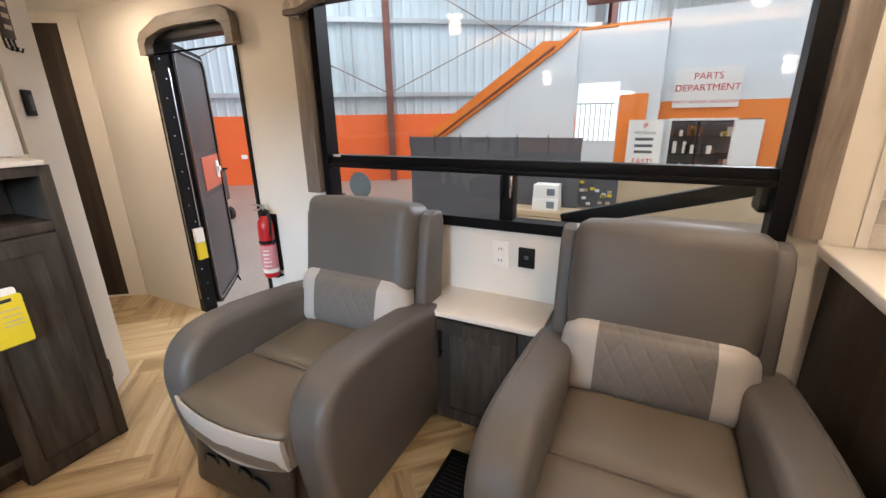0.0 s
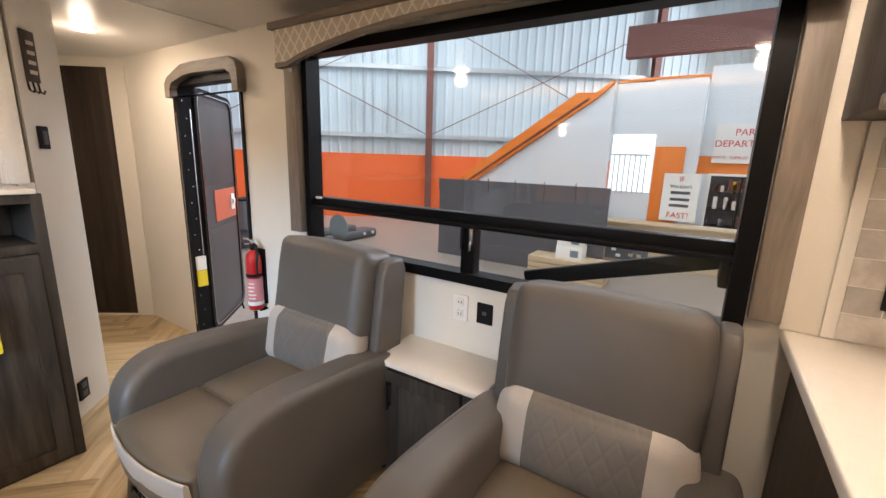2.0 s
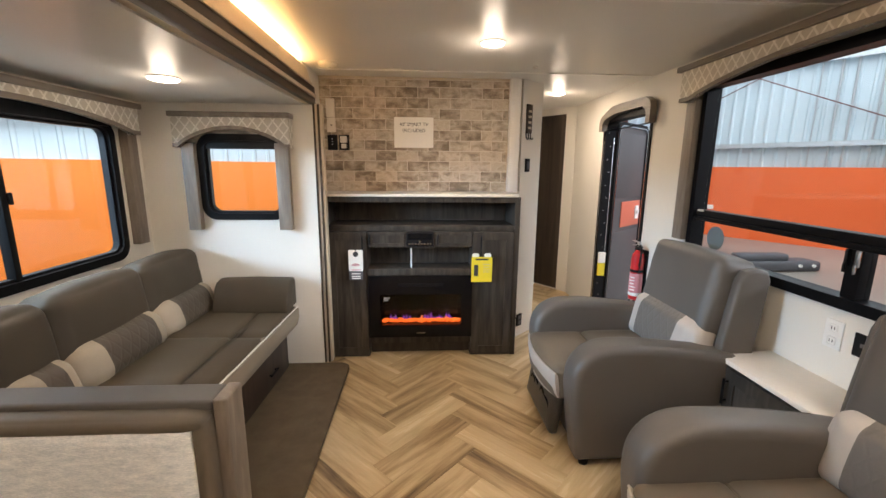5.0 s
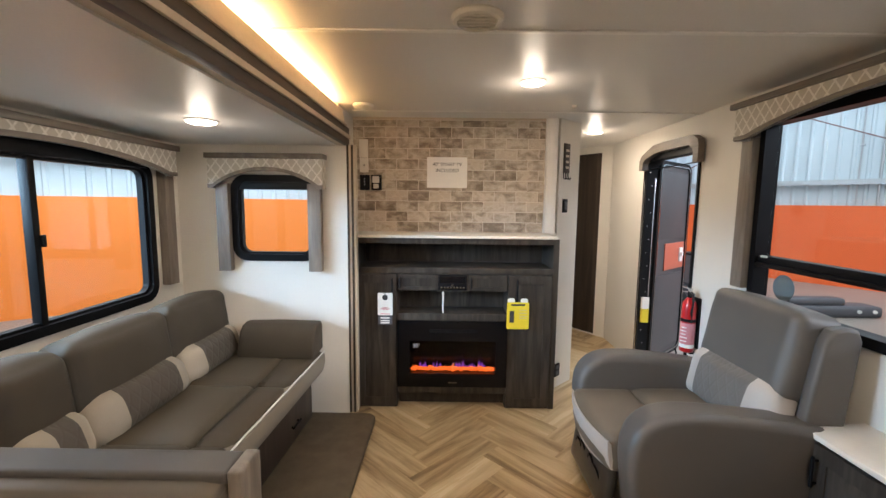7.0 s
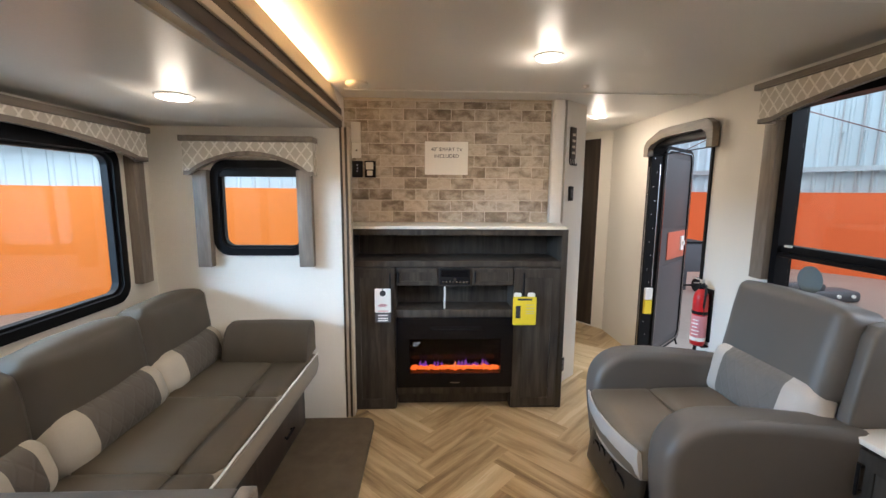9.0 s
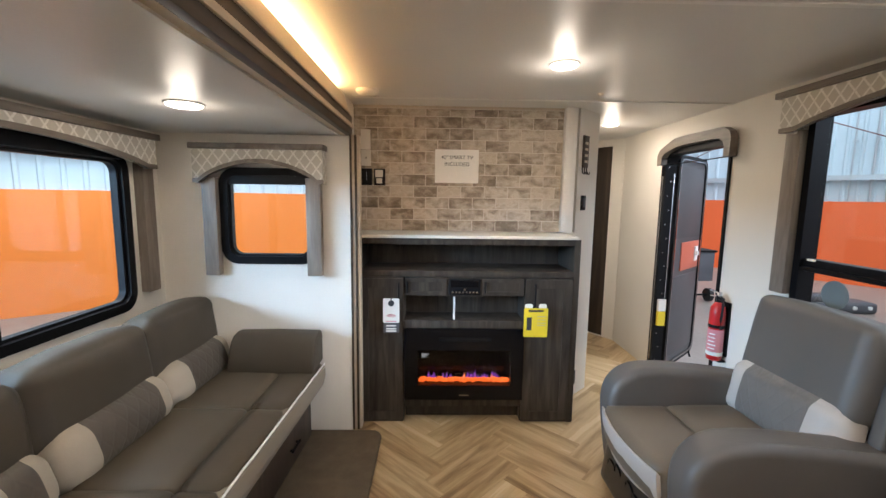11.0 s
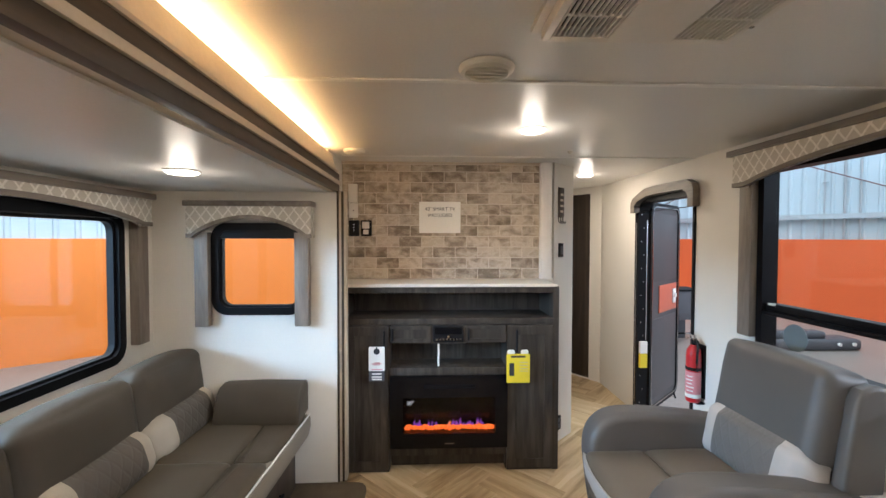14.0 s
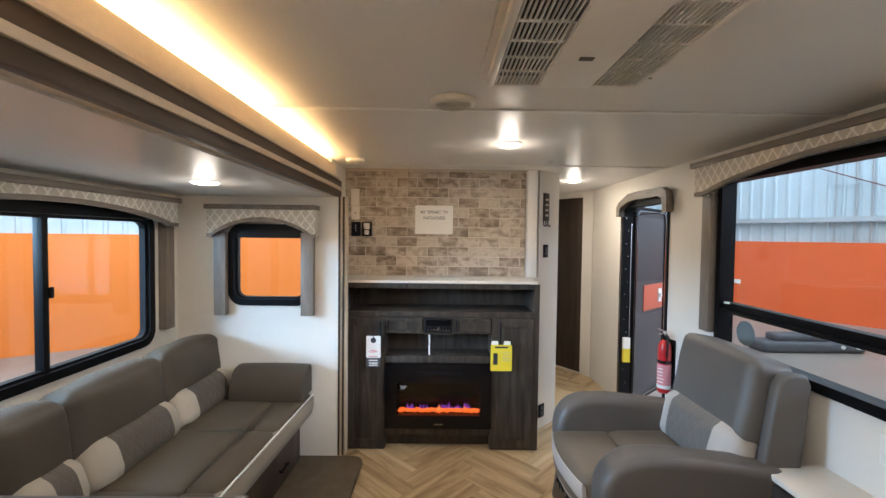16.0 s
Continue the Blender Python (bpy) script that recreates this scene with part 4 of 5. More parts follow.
# The two at x 1.9 and the one at x 1.2 are unseen, added as fill.
for x, y, z in ((-1.055, 0.69, CEIL), (-2.46, 1.50, CEIL), (-0.73, -0.79, SC), (0.75, 0.55, CEIL), (0.75, 1.40, CEIL), (1.9, 0.6, CEIL), (1.9, 1.40, CEIL), (1.2, -0.8, SC)):
    puck(x, y, z)
vent = thing("ceiling_vent", -0.34, 0.36, CEIL, "round cream slatted ceiling vent", "vent")
part("rim", lathe([(0.062, 0), (0.086, -0.001), (0.087, -0.007), (0.080, -0.018), (0.068, -0.022), (0.062, -0.016)], -0.34, 0.36, CEIL), M_ACWHITE, vent)
part("backing", lathe([(0.063, -0.001), (0.062, -0.004)], -0.34, 0.36, CEIL), M_VENTGREY, vent)
for k in range(-2, 3):
    h = math.sqrt(0.064 ** 2 - (k * 0.024) ** 2)
    part("slat", turned(bx(-0.34 + k * 0.024 - 0.0065, -0.34 + k * 0.024 + 0.0065, 0.36 - h, 0.36 + h, CEIL - 0.021, CEIL - 0.018), pose(0, 0, 0, 0, 15, 0), -0.34 + k * 0.024, 0.36, CEIL - 0.019), M_ACWHITE, vent)
smoke = thing("smoke_alarm", -1.57, -0.26, CEIL, "flat cream smoke alarm on the ceiling", "smoke alarm")
part("body", lathe([(0.064, 0), (0.062, -0.014), (0.05, -0.024), (0.02, -0.027)], -1.57, -0.26, CEIL), M_ACWHITE, smoke)
part("test_button", lathe([(0.012, -0.024), (0.011, -0.03)], -1.57, -0.26, CEIL), M_WHITE, smoke)
spr = thing("ceiling_sensor", -1.55, 1.05, CEIL, "small cream ceiling sensor", "sensor")
part("body", lathe([(0.018, 0), (0.016, -0.01), (0.006, -0.016)], -1.55, 1.05, CEIL), M_ACWHITE, spr)

ac = thing("ceiling_air_conditioner", 0.22, 0.70, CEIL, "cream ceiling air-conditioner panel with dark slatted grilles", "air conditioner")
AX0, AX1, AY0, AY1 = -0.07, 0.52, 0.455, 0.925
zb = CEIL - 0.046
part("tray", prism([(AX0 - 0.02, AY0 - 0.02), (AX1 + 0.02, AY0 - 0.02), (AX1 + 0.02, AY1 + 0.02), (AX0 - 0.02, AY1 + 0.02)], "z", CEIL - 0.018, CEIL, 0.004), M_ACWHITE, ac)
for ya, yb in ((AY0, AY0 + 0.02), (AY1 - 0.02, AY1)):
    part("side_rail", bx(AX0, AX1, ya, yb, zb, CEIL - 0.014, 0.005), M_ACWHITE, ac)
for xa, xb in ((AX0, AX0 + 0.025), (AX1 - 0.025, AX1)):
    part("end_rail", bx(xa, xb, AY0 + 0.018, AY1 - 0.018, zb - 0.001, CEIL - 0.014, 0.005), M_ACWHITE, ac)
part("centre_panel", bx(AX0 + 0.01, AX1 - 0.01, AY0 + 0.155, AY1 - 0.155, zb - 0.004, CEIL - 0.014, 0.006), M_ACWHITE, ac)
part("grille_back", join(bx(AX0 + 0.02, AX1 - 0.02, AY0 + 0.015, AY0 + 0.16, CEIL - 0.0205, CEIL - 0.0185), bx(AX0 + 0.02, AX1 - 0.02, AY1 - 0.16, AY1 - 0.015, CEIL - 0.0205, CEIL - 0.0185)), M_BLACKP, ac, "dark grille recess")
for ya in (AY0 + 0.02, AY1 - 0.157):
    for k in range(12):
        y = ya + 0.002 + k * 0.0117
        part("slat", bx(AX0 + 0.025, AX1 - 0.025, y, y + 0.0040, zb + 0.001, zb + 0.008), M_ACWHITE, ac)
    for k in range(1, 6):
        x = AX0 + 0.025 + k * 0.09
        part("slat_tie", bx(x, x + 0.005, ya, ya + 0.138, zb + 0.0005, zb + 0.006), M_ACWHITE, ac)
for ya, yb in ((AY0 + 0.10, AY0 + 0.17), (AY1 - 0.10, AY1 - 0.17)):
    part("corner_panel", prism([(AX1 - 0.02, ya), (AX1 - 0.02, yb), (AX1 - 0.16, yb)], "z", zb - 0.003, zb + 0.006), M_ACWHITE, ac)
for k in range(7):
    part("slot", bx(AX0 - 0.0008, AX0 + 0.004, AY0 + 0.11 + k * 0.036, AY0 + 0.13 + k * 0.036, zb + 0.004, zb + 0.012), M_VENTGREY, ac, "dark slot")
part("badge", bx(AX0 + 0.21, AX0 + 0.23, 0.668, 0.705, zb - 0.006, zb - 0.003, 0.001), M_VENTGREY, ac)
for x, y in ((0.02, 0.885), (0.45, 0.885)):
    part("screw", rod((x, AY1 - 0.008, zb - 0.002), (x, AY1 - 0.008, zb + 0.002), 0.006, 8), M_CHROME, ac)


# ---- recliners ----
def bowed_band(cx):
    """The pale front band of a seat: bowed forward in the middle, leaning in towards its lower edge."""
    bm = bmesh.new()
    outline = [(0.0, 0.410), (-0.004, 0.39), (0.0, 0.345), (0.010, 0.285), (0.018, 0.262), (0.028, 0.265), (0.018, 0.345), (0.012, 0.40)]
    rows = []
    for k in range(17):
        u = -1 + k / 8
        bow, drop = 0.035 * (1 - u * u), 0.018 * u * u
        rows.append([bm.verts.new((cx + 0.246 * u, 0.953 - bow + dy, z + drop * (0.408 - z) / 0.11)) for dy, z in outline])
    for a, b in zip(rows, rows[1:]):
        for i in range(len(outline)):
            j = (i + 1) % len(outline)
            bm.faces.new((a[i], a[j], b[j], b[i]))
    bm.faces.new(rows[0])
    bm.faces.new(rows[-1][::-1])
    return bm


def recliner(cx):
    ob = thing("recliner", cx, 1.40, 0, "taupe leatherette recliner with pale banded lumbar pillow", "recliner", "recliners at the window")
    prof = [(1.03, 0.04), (1.005, 0.20), (0.985, 0.36), (0.985, 0.44), (1.0, 0.50), (1.035, 0.55), (1.09, 0.585), (1.16, 0.60), (1.28, 0.60), (1.45, 0.585), (1.62, 0.565), (1.74, 0.54), (1.78, 0.50), (1.80, 0.04)]
    prof = eased(prof[:13], 3) + [prof[13]]
    for s in (-1, 1):
        a, b = sorted((cx + s * 0.235, cx + s * 0.385))
        arm = part("arm", prism(prof, "x", a, b, 0.04, 4), M_VINYL, ob)
        part("arm_welt", tube([((a if s < 0 else b) - s * 0.028, y, z) for y, z in [(1.012, 0.20), (0.990, 0.36), (0.990, 0.44), (1.005, 0.497), (1.038, 0.546), (1.09, 0.58), (1.16, 0.596), (1.28, 0.597), (1.45, 0.582), (1.62, 0.562)]], 0.004, 6), M_VINYL, arm)
    part("seat_rear", cushion(cx - 0.25, cx + 0.25, 1.24, 1.66, 0.26, 0.435, 0.045, 0.012), M_VINYL_LIT, ob)
    front = cushion(cx - 0.25, cx + 0.25, 0.960, 1.255, 0.27, 0.428, 0.03, 0.012)
    for v in front.verts:
        v.co.y -= 0.03 * max(0.0, 1 - ((v.co.x - cx) / 0.25) ** 2) * max(0.0, min(1.0, (1.10 - v.co.y) / 0.12))
    part("seat_front", front, M_VINYL_LIT, ob)
    part("seat_seam", tube([(cx - 0.225, 1.247, 0.420), (cx, 1.245, 0.430), (cx + 0.225, 1.247, 0.420)], 0.006, 6), M_VINYL_LIT, ob)
    foot = part("footrest", bowed_band(cx), M_PALE, ob, "pale padded footrest edge")
    part("footrest_welt", tube([(cx + 0.246 * q / 8, 0.953 - 0.035 * (1 - (q / 8) ** 2), 0.408) for q in range(-8, 9)], 0.005, 6), M_PALE, foot)
    flap = cushion(cx - 0.225, cx + 0.225, 0.975, 1.025, 0.07, 0.30, 0.02, 0.01)
    part("footrest_flap", turned(flap, pose(0, 0, 0, -8, 0, 0), cx, 0.97, 0.3), M_FLAP, ob, "dark coated flap")
    for s in (-1, 1):
        part("footrest_linkage", join(*[tube([(cx + s * (0.055 + 0.06 * w + (0.03 + 0.012 * w) * math.cos(radians(q))), 0.968 - 0.1 * (0.2 - 0.03 * w) + 0.0006 * abs(q - 90) / 9, 0.20 - 0.02 * w + 0.035 * math.sin(radians(q))) for q in range(-50 - 30 * w, 231, 20)], 0.005, 6) for w in (0, 1)]), M_BLACK, ob, "dark metal linkage")
    part("base", bx(cx - 0.24, cx + 0.24, 1.05, 1.78, 0.05, 0.27, 0.01), M_VINYL, ob)
    for x in (cx - 0.33, cx + 0.33):
        for y in (1.08, 1.72):
            part("foot", rod((x, y, 0), (x, y, 0.045), 0.022, 12, 0.026), M_BLACKP, ob)
    lean = pose(0, 0, 0, -11, 0, 0)
    head = cushion(cx - 0.272, cx + 0.272, 1.60, 1.79, 0.60, 0.985, 0.04, 0.013, 14)
    part("headrest_cushion", turned(head, lean, cx, 1.62, 0.575), M_VINYL, ob)
    def pillow():
        return turned(cushion(cx - 0.268, cx + 0.268, 1.535, 1.69, 0.41, 0.665, 0.055, 0.018, 16), lean, cx, 1.58, 0.42)
    lum = part("lumbar_pillow", sliced(pillow(), cx - 0.165, cx + 0.165), M_QUILT, ob, "grey quilted pillow centre")
    for s in (-1, 1):
        a, b = sorted((cx + s * 0.1645, cx + s * 0.35))
        part("pillow_end", sliced(pillow(), a, b), M_PALE, lum, "pale pillow end")
    for s in (-1, 1):
        a, b = sorted((cx + s * 0.276, cx + s * 0.332))
        w = prism([(1.665, 0.44), (1.70, 0.70), (1.728, 0.88), (1.752, 0.922), (1.80, 0.935), (1.85, 0.925), (1.87, 0.88), (1.83, 0.44)], "x", a, b, 0.016, 3)
        part("back_wing", w, M_VINYL, ob)
    part("back_shell", turned(bx(cx - 0.27, cx + 0.27, 1.73, 1.80, 0.25, 0.93, 0.025, 3), pose(0, 0, 0, -5, 0, 0), cx, 1.75, 0.25), M_VINYL, ob)
    return ob


rec = recliner(-0.79)
rec2 = copy_thing(rec, pose(0.398, 1.40, 0))

# ---- end table between the recliners ----
tab = thing("end_table_cabinet", -0.21, 1.80, 0, "grey-stained wooden end cabinet between the recliners", "cabinet")
part("body", bx(-0.42, 0.0, 1.70, YW - 0.002, 0.0, 0.518, 0.003), M_WOOD, tab)
td = part("door", bx(-0.41, -0.06, 1.680, 1.699, 0.02, 0.505, 0.003), M_WOOD, tab)
part("door_frame", ring([(-0.408, 0.022), (-0.062, 0.022), (-0.062, 0.503), (-0.408, 0.503)], [(-0.35, 0.08), (-0.12, 0.08), (-0.12, 0.445), (-0.35, 0.445)], "y", 1.674, 1.681), M_WOOD, td)
part("handle", join(rod((-0.385, 1.655, 0.34), (-0.385, 1.655, 0.46), 0.006), rod((-0.385, 1.655, 0.355), (-0.385, 1.675, 0.355), 0.005), rod((-0.385, 1.655, 0.445), (-0.385, 1.675, 0.445), 0.005)), M_BLACKP, td, "black bar handle")
top = [(-0.49, YW - 0.001), (-0.455, 1.69), (-0.44, 1.668), (-0.01, 1.668), (0.015, 1.675), (0.03, 1.70), (0.03, YW - 0.001)]
part("top", prism(top, "z", 0.519, 0.541, 0.004), M_COUNTER, tab, "cream solid-surface top")
o1 = thing("wall_outlet_white", -0.222, YW, 0.68, "white wall outlet above the end table", "outlet")
part("plate", bx(-0.258, -0.186, YW - 0.007, YW - 0.001, 0.675, 0.79, 0.003), M_WHITE, o1)
for z0 in (0.69, 0.742):
    so = part("socket", bx(-0.238, -0.206, YW - 0.010, YW - 0.006, z0, z0 + 0.032, 0.004), M_WHITE, o1)
    for x in (-0.228, -0.216):
        part("slot", bx(x - 0.0015, x + 0.0015, YW - 0.0108, YW - 0.0098, z0 + 0.01, z0 + 0.022), M_INK, so)
o2 = thing("wall_outlet_black", -0.105, YW, 0.69, "black charging outlet above the end table", "outlet")
part("plate", bx(-0.142, -0.070, YW - 0.010, YW - 0.001, 0.685, 0.775, 0.005), M_BLACKP, o2)
part("port", bx(-0.115, -0.097, YW - 0.012, YW - 0.009, 0.725, 0.740, 0.001), M_GREYP, o2)

# ---- fire extinguisher ----
ext = thing("fire_extinguisher", -1.615, 1.885, 0.38, "red fire extinguisher with white label hung on the wall", "fire extinguisher")
part("cylinder", lathe([(0.030, 0.0), (0.042, 0.008), (0.044, 0.03), (0.044, 0.30), (0.040, 0.335), (0.024, 0.362), (0.016, 0.37)], -1.615, 1.89, 0.39), M_RED, ext)
part("label_band", lathe([(0.0447, 0.06), (0.0449, 0.061), (0.0449, 0.20), (0.0447, 0.201)], -1.615, 1.89, 0.39), M_PINK, ext, "pink and white label")
part("label_plate", lathe([(0.0451, 0.035), (0.0453, 0.036), (0.0453, 0.058), (0.0451, 0.059)], -1.615, 1.89, 0.39), M_PAPER, ext)
for k, w in enumerate((50, 60, 46, 58, 40)):
    pts = [(-1.615 + 0.0456 * math.cos(radians(a)), 1.89 + 0.0456 * math.sin(radians(a)), 0.47 + k * 0.023) for a in range(-60 - w // 2, -60 + w // 2 + 1, 10)]
    part("printed_bar", tube(pts, 0.0035, 4), M_PAPER, ext)
part("strap", lathe([(0.0455, 0.21), (0.0465, 0.212), (0.0465, 0.228), (0.0455, 0.23)], -1.615, 1.89, 0.39), M_BLACKP, ext)
part("valve", join(rod((-1.615, 1.89, 0.755), (-1.615, 1.89, 0.80), 0.016), rod((-1.60, 1.885, 0.785), (-1.575, 1.885, 0.785), 0.012)), M_BLACKP, ext)
part("upper_lever", join(bx(-1.69, -1.60, 1.876, 1.898, 0.815, 0.824, 0.003), bx(-1.625, -1.60, 1.878, 1.896, 0.79, 0.82, 0.003)), M_CHROME, ext)
part("lower_lever", turned(bx(-1.685, -1.61, 1.878, 1.896, 0.795, 0.803, 0.002), pose(0, 0, 0, 0, -10, 0), -1.61, 1.887, 0.8), M_CHROME, ext)
part("hose", tube([(-1.60, 1.885, 0.79), (-1.572, 1.883, 0.785), (-1.562, 1.882, 0.75), (-1.568, 1.88, 0.66), (-1.565, 1.88, 0.60)], 0.008, 8), M_RUBBER, ext)
part("bracket", join(bx(-1.655, -1.575, YW - 0.012, YW - 0.001, 0.42, 0.76), bx(-1.65, -1.58, YW - 0.05, YW - 0.001, 0.383, 0.392)), M_BLACKP, ext)

ext.location.z += 0.03

# ---- floor register ----
reg = thing("floor_register", -0.28, 1.36, 0.0, "black metal floor register between the recliners", "floor vent")
RC = (-0.20, 1.375)
part("frame", ring([(RC[0] - 0.07, RC[1] - 0.16), (RC[0] + 0.07, RC[1] - 0.16), (RC[0] + 0.07, RC[1] + 0.16), (RC[0] - 0.07, RC[1] + 0.16)], [(RC[0] - 0.048, RC[1] - 0.135), (RC[0] + 0.048, RC[1] - 0.135), (RC[0] + 0.048, RC[1] + 0.135), (RC[0] - 0.048, RC[1] + 0.135)], "z", 0.0, 0.006), M_BLACKP, reg)
part("well", bx(RC[0] - 0.05, RC[0] + 0.05, RC[1] - 0.137, RC[1] + 0.137, 0.0005, 0.0015), M_RUBBER, reg)
for k in range(14):
    part("slat", bx(RC[0] - 0.048, RC[0] + 0.048, RC[1] - 0.13 + k * 0.0195, RC[1] - 0.123 + k * 0.0195, 0.001, 0.005), M_BLACKP, reg)
part("slat_bar", bx(RC[0] - 0.003, RC[0] + 0.003, RC[1] - 0.135, RC[1] + 0.135, 0.001, 0.0058), M_BLACKP, reg)

# ---- sofa in the slide-out ----
def soft_bolster():
    """A long wedge with a rounded top, lying along y against the end wall."""
    outline = [(-1.462, 0.467), (-1.268, 0.467), (-1.262, 0.485), (-1.285, 0.56), (-1.315, 0.62), (-1.35, 0.648), (-1.40, 0.656), (-1.445, 0.65), (-1.462, 0.62)]
    bm = prism(outline, "y", -0.965, -0.51, 0.014, 3)
    bmesh.ops.bisect_plane(bm, geom=bm.verts[:] + bm.edges[:] + bm.faces[:], plane_co=(0, -0.74, 0), plane_no=(0, 1, 0))
    for v in bm.verts:
        v.co.z += 0.006 * (1 - ((v.co.y + 0.74) / 0.23) ** 2) * (v.co.z > 0.5)
    return bm


car = []
for k in range(8):
    t = radians(90 * k / 7)
    car.append((-1.40 - 0.07 * math.sin(t), -0.24 + 0.07 * math.cos(t)))
carpet_pts = [(2.55, -0.165)] + car + [(XE, -0.40), (XE, YB + 0.002), (2.55, YB + 0.002)]
structure("carpet", prism(carpet_pts, "z", 0.001, 0.032, 0.008, 3), M_CARPET, "brown low-pile carpet over the slide-out floor", "carpet")

sofa = thing("sofa", -0.78, -0.95, 0.032, "brown-grey upholstered jackknife sofa with banded lumbar cushions", "sofa")
part("front_board", bx(-1.42, -0.10, -0.60, -0.575, 0.032, 0.33, 0.003), M_DARK, sofa, "dark brown wooden front board")
for x in (-1.15, -0.60):
    part("board_handle", join(rod((x - 0.05, -0.56, 0.13), (x + 0.05, -0.56, 0.13), 0.007), rod((x - 0.04, -0.575, 0.13), (x - 0.04, -0.56, 0.13), 0.006), rod((x + 0.04, -0.575, 0.13), (x + 0.04, -0.56, 0.13), 0.006)), M_BLACKP, sofa)
part("base_box", bx(-1.44, -0.10, YB + 0.03, -0.605, 0.032, 0.33), M_WOOD, sofa)
apron = prism([(-0.62, 0.30), (-0.535, 0.30), (-0.508, 0.325), (-0.494, 0.38), (-0.496, 0.435), (-0.52, 0.448), (-0.62, 0.448)], "x", -1.455, -0.10, 0.012, 3)
part("front_apron", apron, M_APRON, sofa, "tan padded apron")
for xa, xb in ((-1.455, -0.92), (-0.925, -0.40), (-0.405, -0.10)):
    part("seat_cushion", cushion(xa, xb, -1.05, -0.695, 0.33, 0.468, 0.03, 0.008), M_SOFASEAT_SHADED, sofa)
    part("seat_cushion", cushion(xa, xb, -0.705, -0.512, 0.33, 0.464, 0.03, 0.006), M_SOFASEAT_SHADED, sofa)
part("front_welt", tube([(-1.45 + 1.35 * k / 20, -0.500 + 0.001 * math.sin(k * 1.7), 0.449 + 0.001 * math.sin(k * 2.3)) for k in range(21)], 0.0042, 8), M_PAPER, sofa, "white front piping")
lean = pose(0, 0, 0, 17, 0, 0)
for xa, xb in ((-1.458, -0.935), (-0.925, -0.385), (-0.375, -0.095)):
    bc = part("back_cushion", turned(cushion(xa, xb, -1.255, -1.072, 0.56, 0.852, 0.05, 0.022, 14, 0.005), pose(0, 0, 0, 7, 0, 0), 0, -1.08, 0.5), M_SOFA_SHADED, sofa)

    def roll():
        return turned(cushion(xa, xb, -1.20, -0.99, 0.435, 0.648, 0.075, 0.008, 16), lean, 0, -1.03, 0.46)
    lc = part("lumbar_cushion", sliced(roll(), xa + 0.10 if xa < -0.5 else xa + 0.08, xb - 0.11), M_SOFAQUILT_SHADED, bc, "grey quilted lumbar band")
    part("cushion_end", sliced(roll(), xa - 0.05, xa + 0.10 if xa < -0.5 else xa + 0.08), M_BEIGE, bc, "beige cushion end")
    part("cushion_end", sliced(roll(), xb - 0.11, xb + 0.05), M_BEIGE, bc, "beige cushion end")
part("back_shell", turned(bx(-1.455, -0.10, -1.29, -1.22, 0.33, 0.80, 0.02), lean, 0, -1.22, 0.36), M_SOFA_SHADED, sofa)
for o in sofa.children:
    # the front edge of the folded-down seat runs slightly askew
    if o.name.split(".")[0] in ("front_apron", "front_welt", "front_board", "board_handle", "seat_cushion"):
        at = base_of(o)
        for v in o.data.vertices:
            if v.co.y + at.y > -0.66:
                v.co.y -= 0.04 * (v.co.x + at.x + 1.45)
tagged(part("armrest_bolster", soft_bolster(), M_SOFA_SHADED), "brown-grey upholstered bolster lying on the sofa end", "bolster")

# ---- dinette bench backing onto the sofa ----
din = thing("dinette_bench", 0.15, -0.85, 0.032, "dinette bench with grey tweed back cushion and taupe ledge", "bench")
part("back_panel", bx(-0.05, 0.02, YB + 0.02, -0.315, 0.032, 0.63, 0.004), M_VINYL, din)
part("end_post", bx(-0.06, 0.05, -0.318, -0.275, 0.032, 0.668, 0.008, 3), M_TRIM, din, "taupe wooden end post")
part("ledge", bx(-0.06, 0.05, YB + 0.02, -0.318, 0.628, 0.664, 0.012, 3), M_VINYL, din, "taupe padded ledge")
part("bolster_strip", cushion(0.015, 0.105, YB + 0.04, -0.33, 0.585, 0.640, 0.025, 0.004), M_VINYL_LIT, din)
part("back_cushion", cushion(0.02, 0.105, YB + 0.04, -0.362, 0.10, 0.608, 0.03, 0.008, 12), M_TWEED, din, "pale grey tweed back cushion")
part("cushion_edge", cushion(0.015, 0.098, -0.368, -0.32, 0.09, 0.615, 0.02, 0.004), M_VINYL_LIT, din)
part("seat_box", bx(0.03, 0.46, YB + 0.02, -0.34, 0.032, 0.08), M_WOOD, din)

# ---- kitchen ----
kb = thing("kitchen_base_cabinet", 1.5, 1.45, 0, "dark wooden kitchen base cabinet", "cabinet")
part("end_panel", bx(0.865, 0.885, 0.98, YW - 0.002, 0, 0.868), M_DARK, kb)
part("body", bx(0.886, 2.58, 1.0, YW - 0.002, 0.08, 0.868), M_DARK, kb)
part("toe_board", bx(0.90, 2.58, 1.06, YW - 0.01, 0, 0.08), M_DARK, kb)
for k in range(4):
    part("door", bx(0.90 + k * 0.42, 1.31 + k * 0.42, 0.98, 0.998, 0.09, 0.86, 0.003), M_WOOD, kb)
tagged(part("kitchen_worktop", prism([(0.825, 0.93), (2.58, 0.93), (2.58, YW - 0.002), (0.825, YW - 0.002)], "z", 0.869, 0.905, 0.008, 3), M_COUNTER), "cream solid-surface kitchen worktop", "worktop")
ku = thing("kitchen_wall_cabinet", 1.6, 1.78, 1.46, "taupe wooden kitchen wall cabinet", "cabinet")
part("body", bx(0.85, 2.58, 1.625, YW - 0.002, 1.47, CEIL - 0.002, 0.002), M_WOOD, ku)
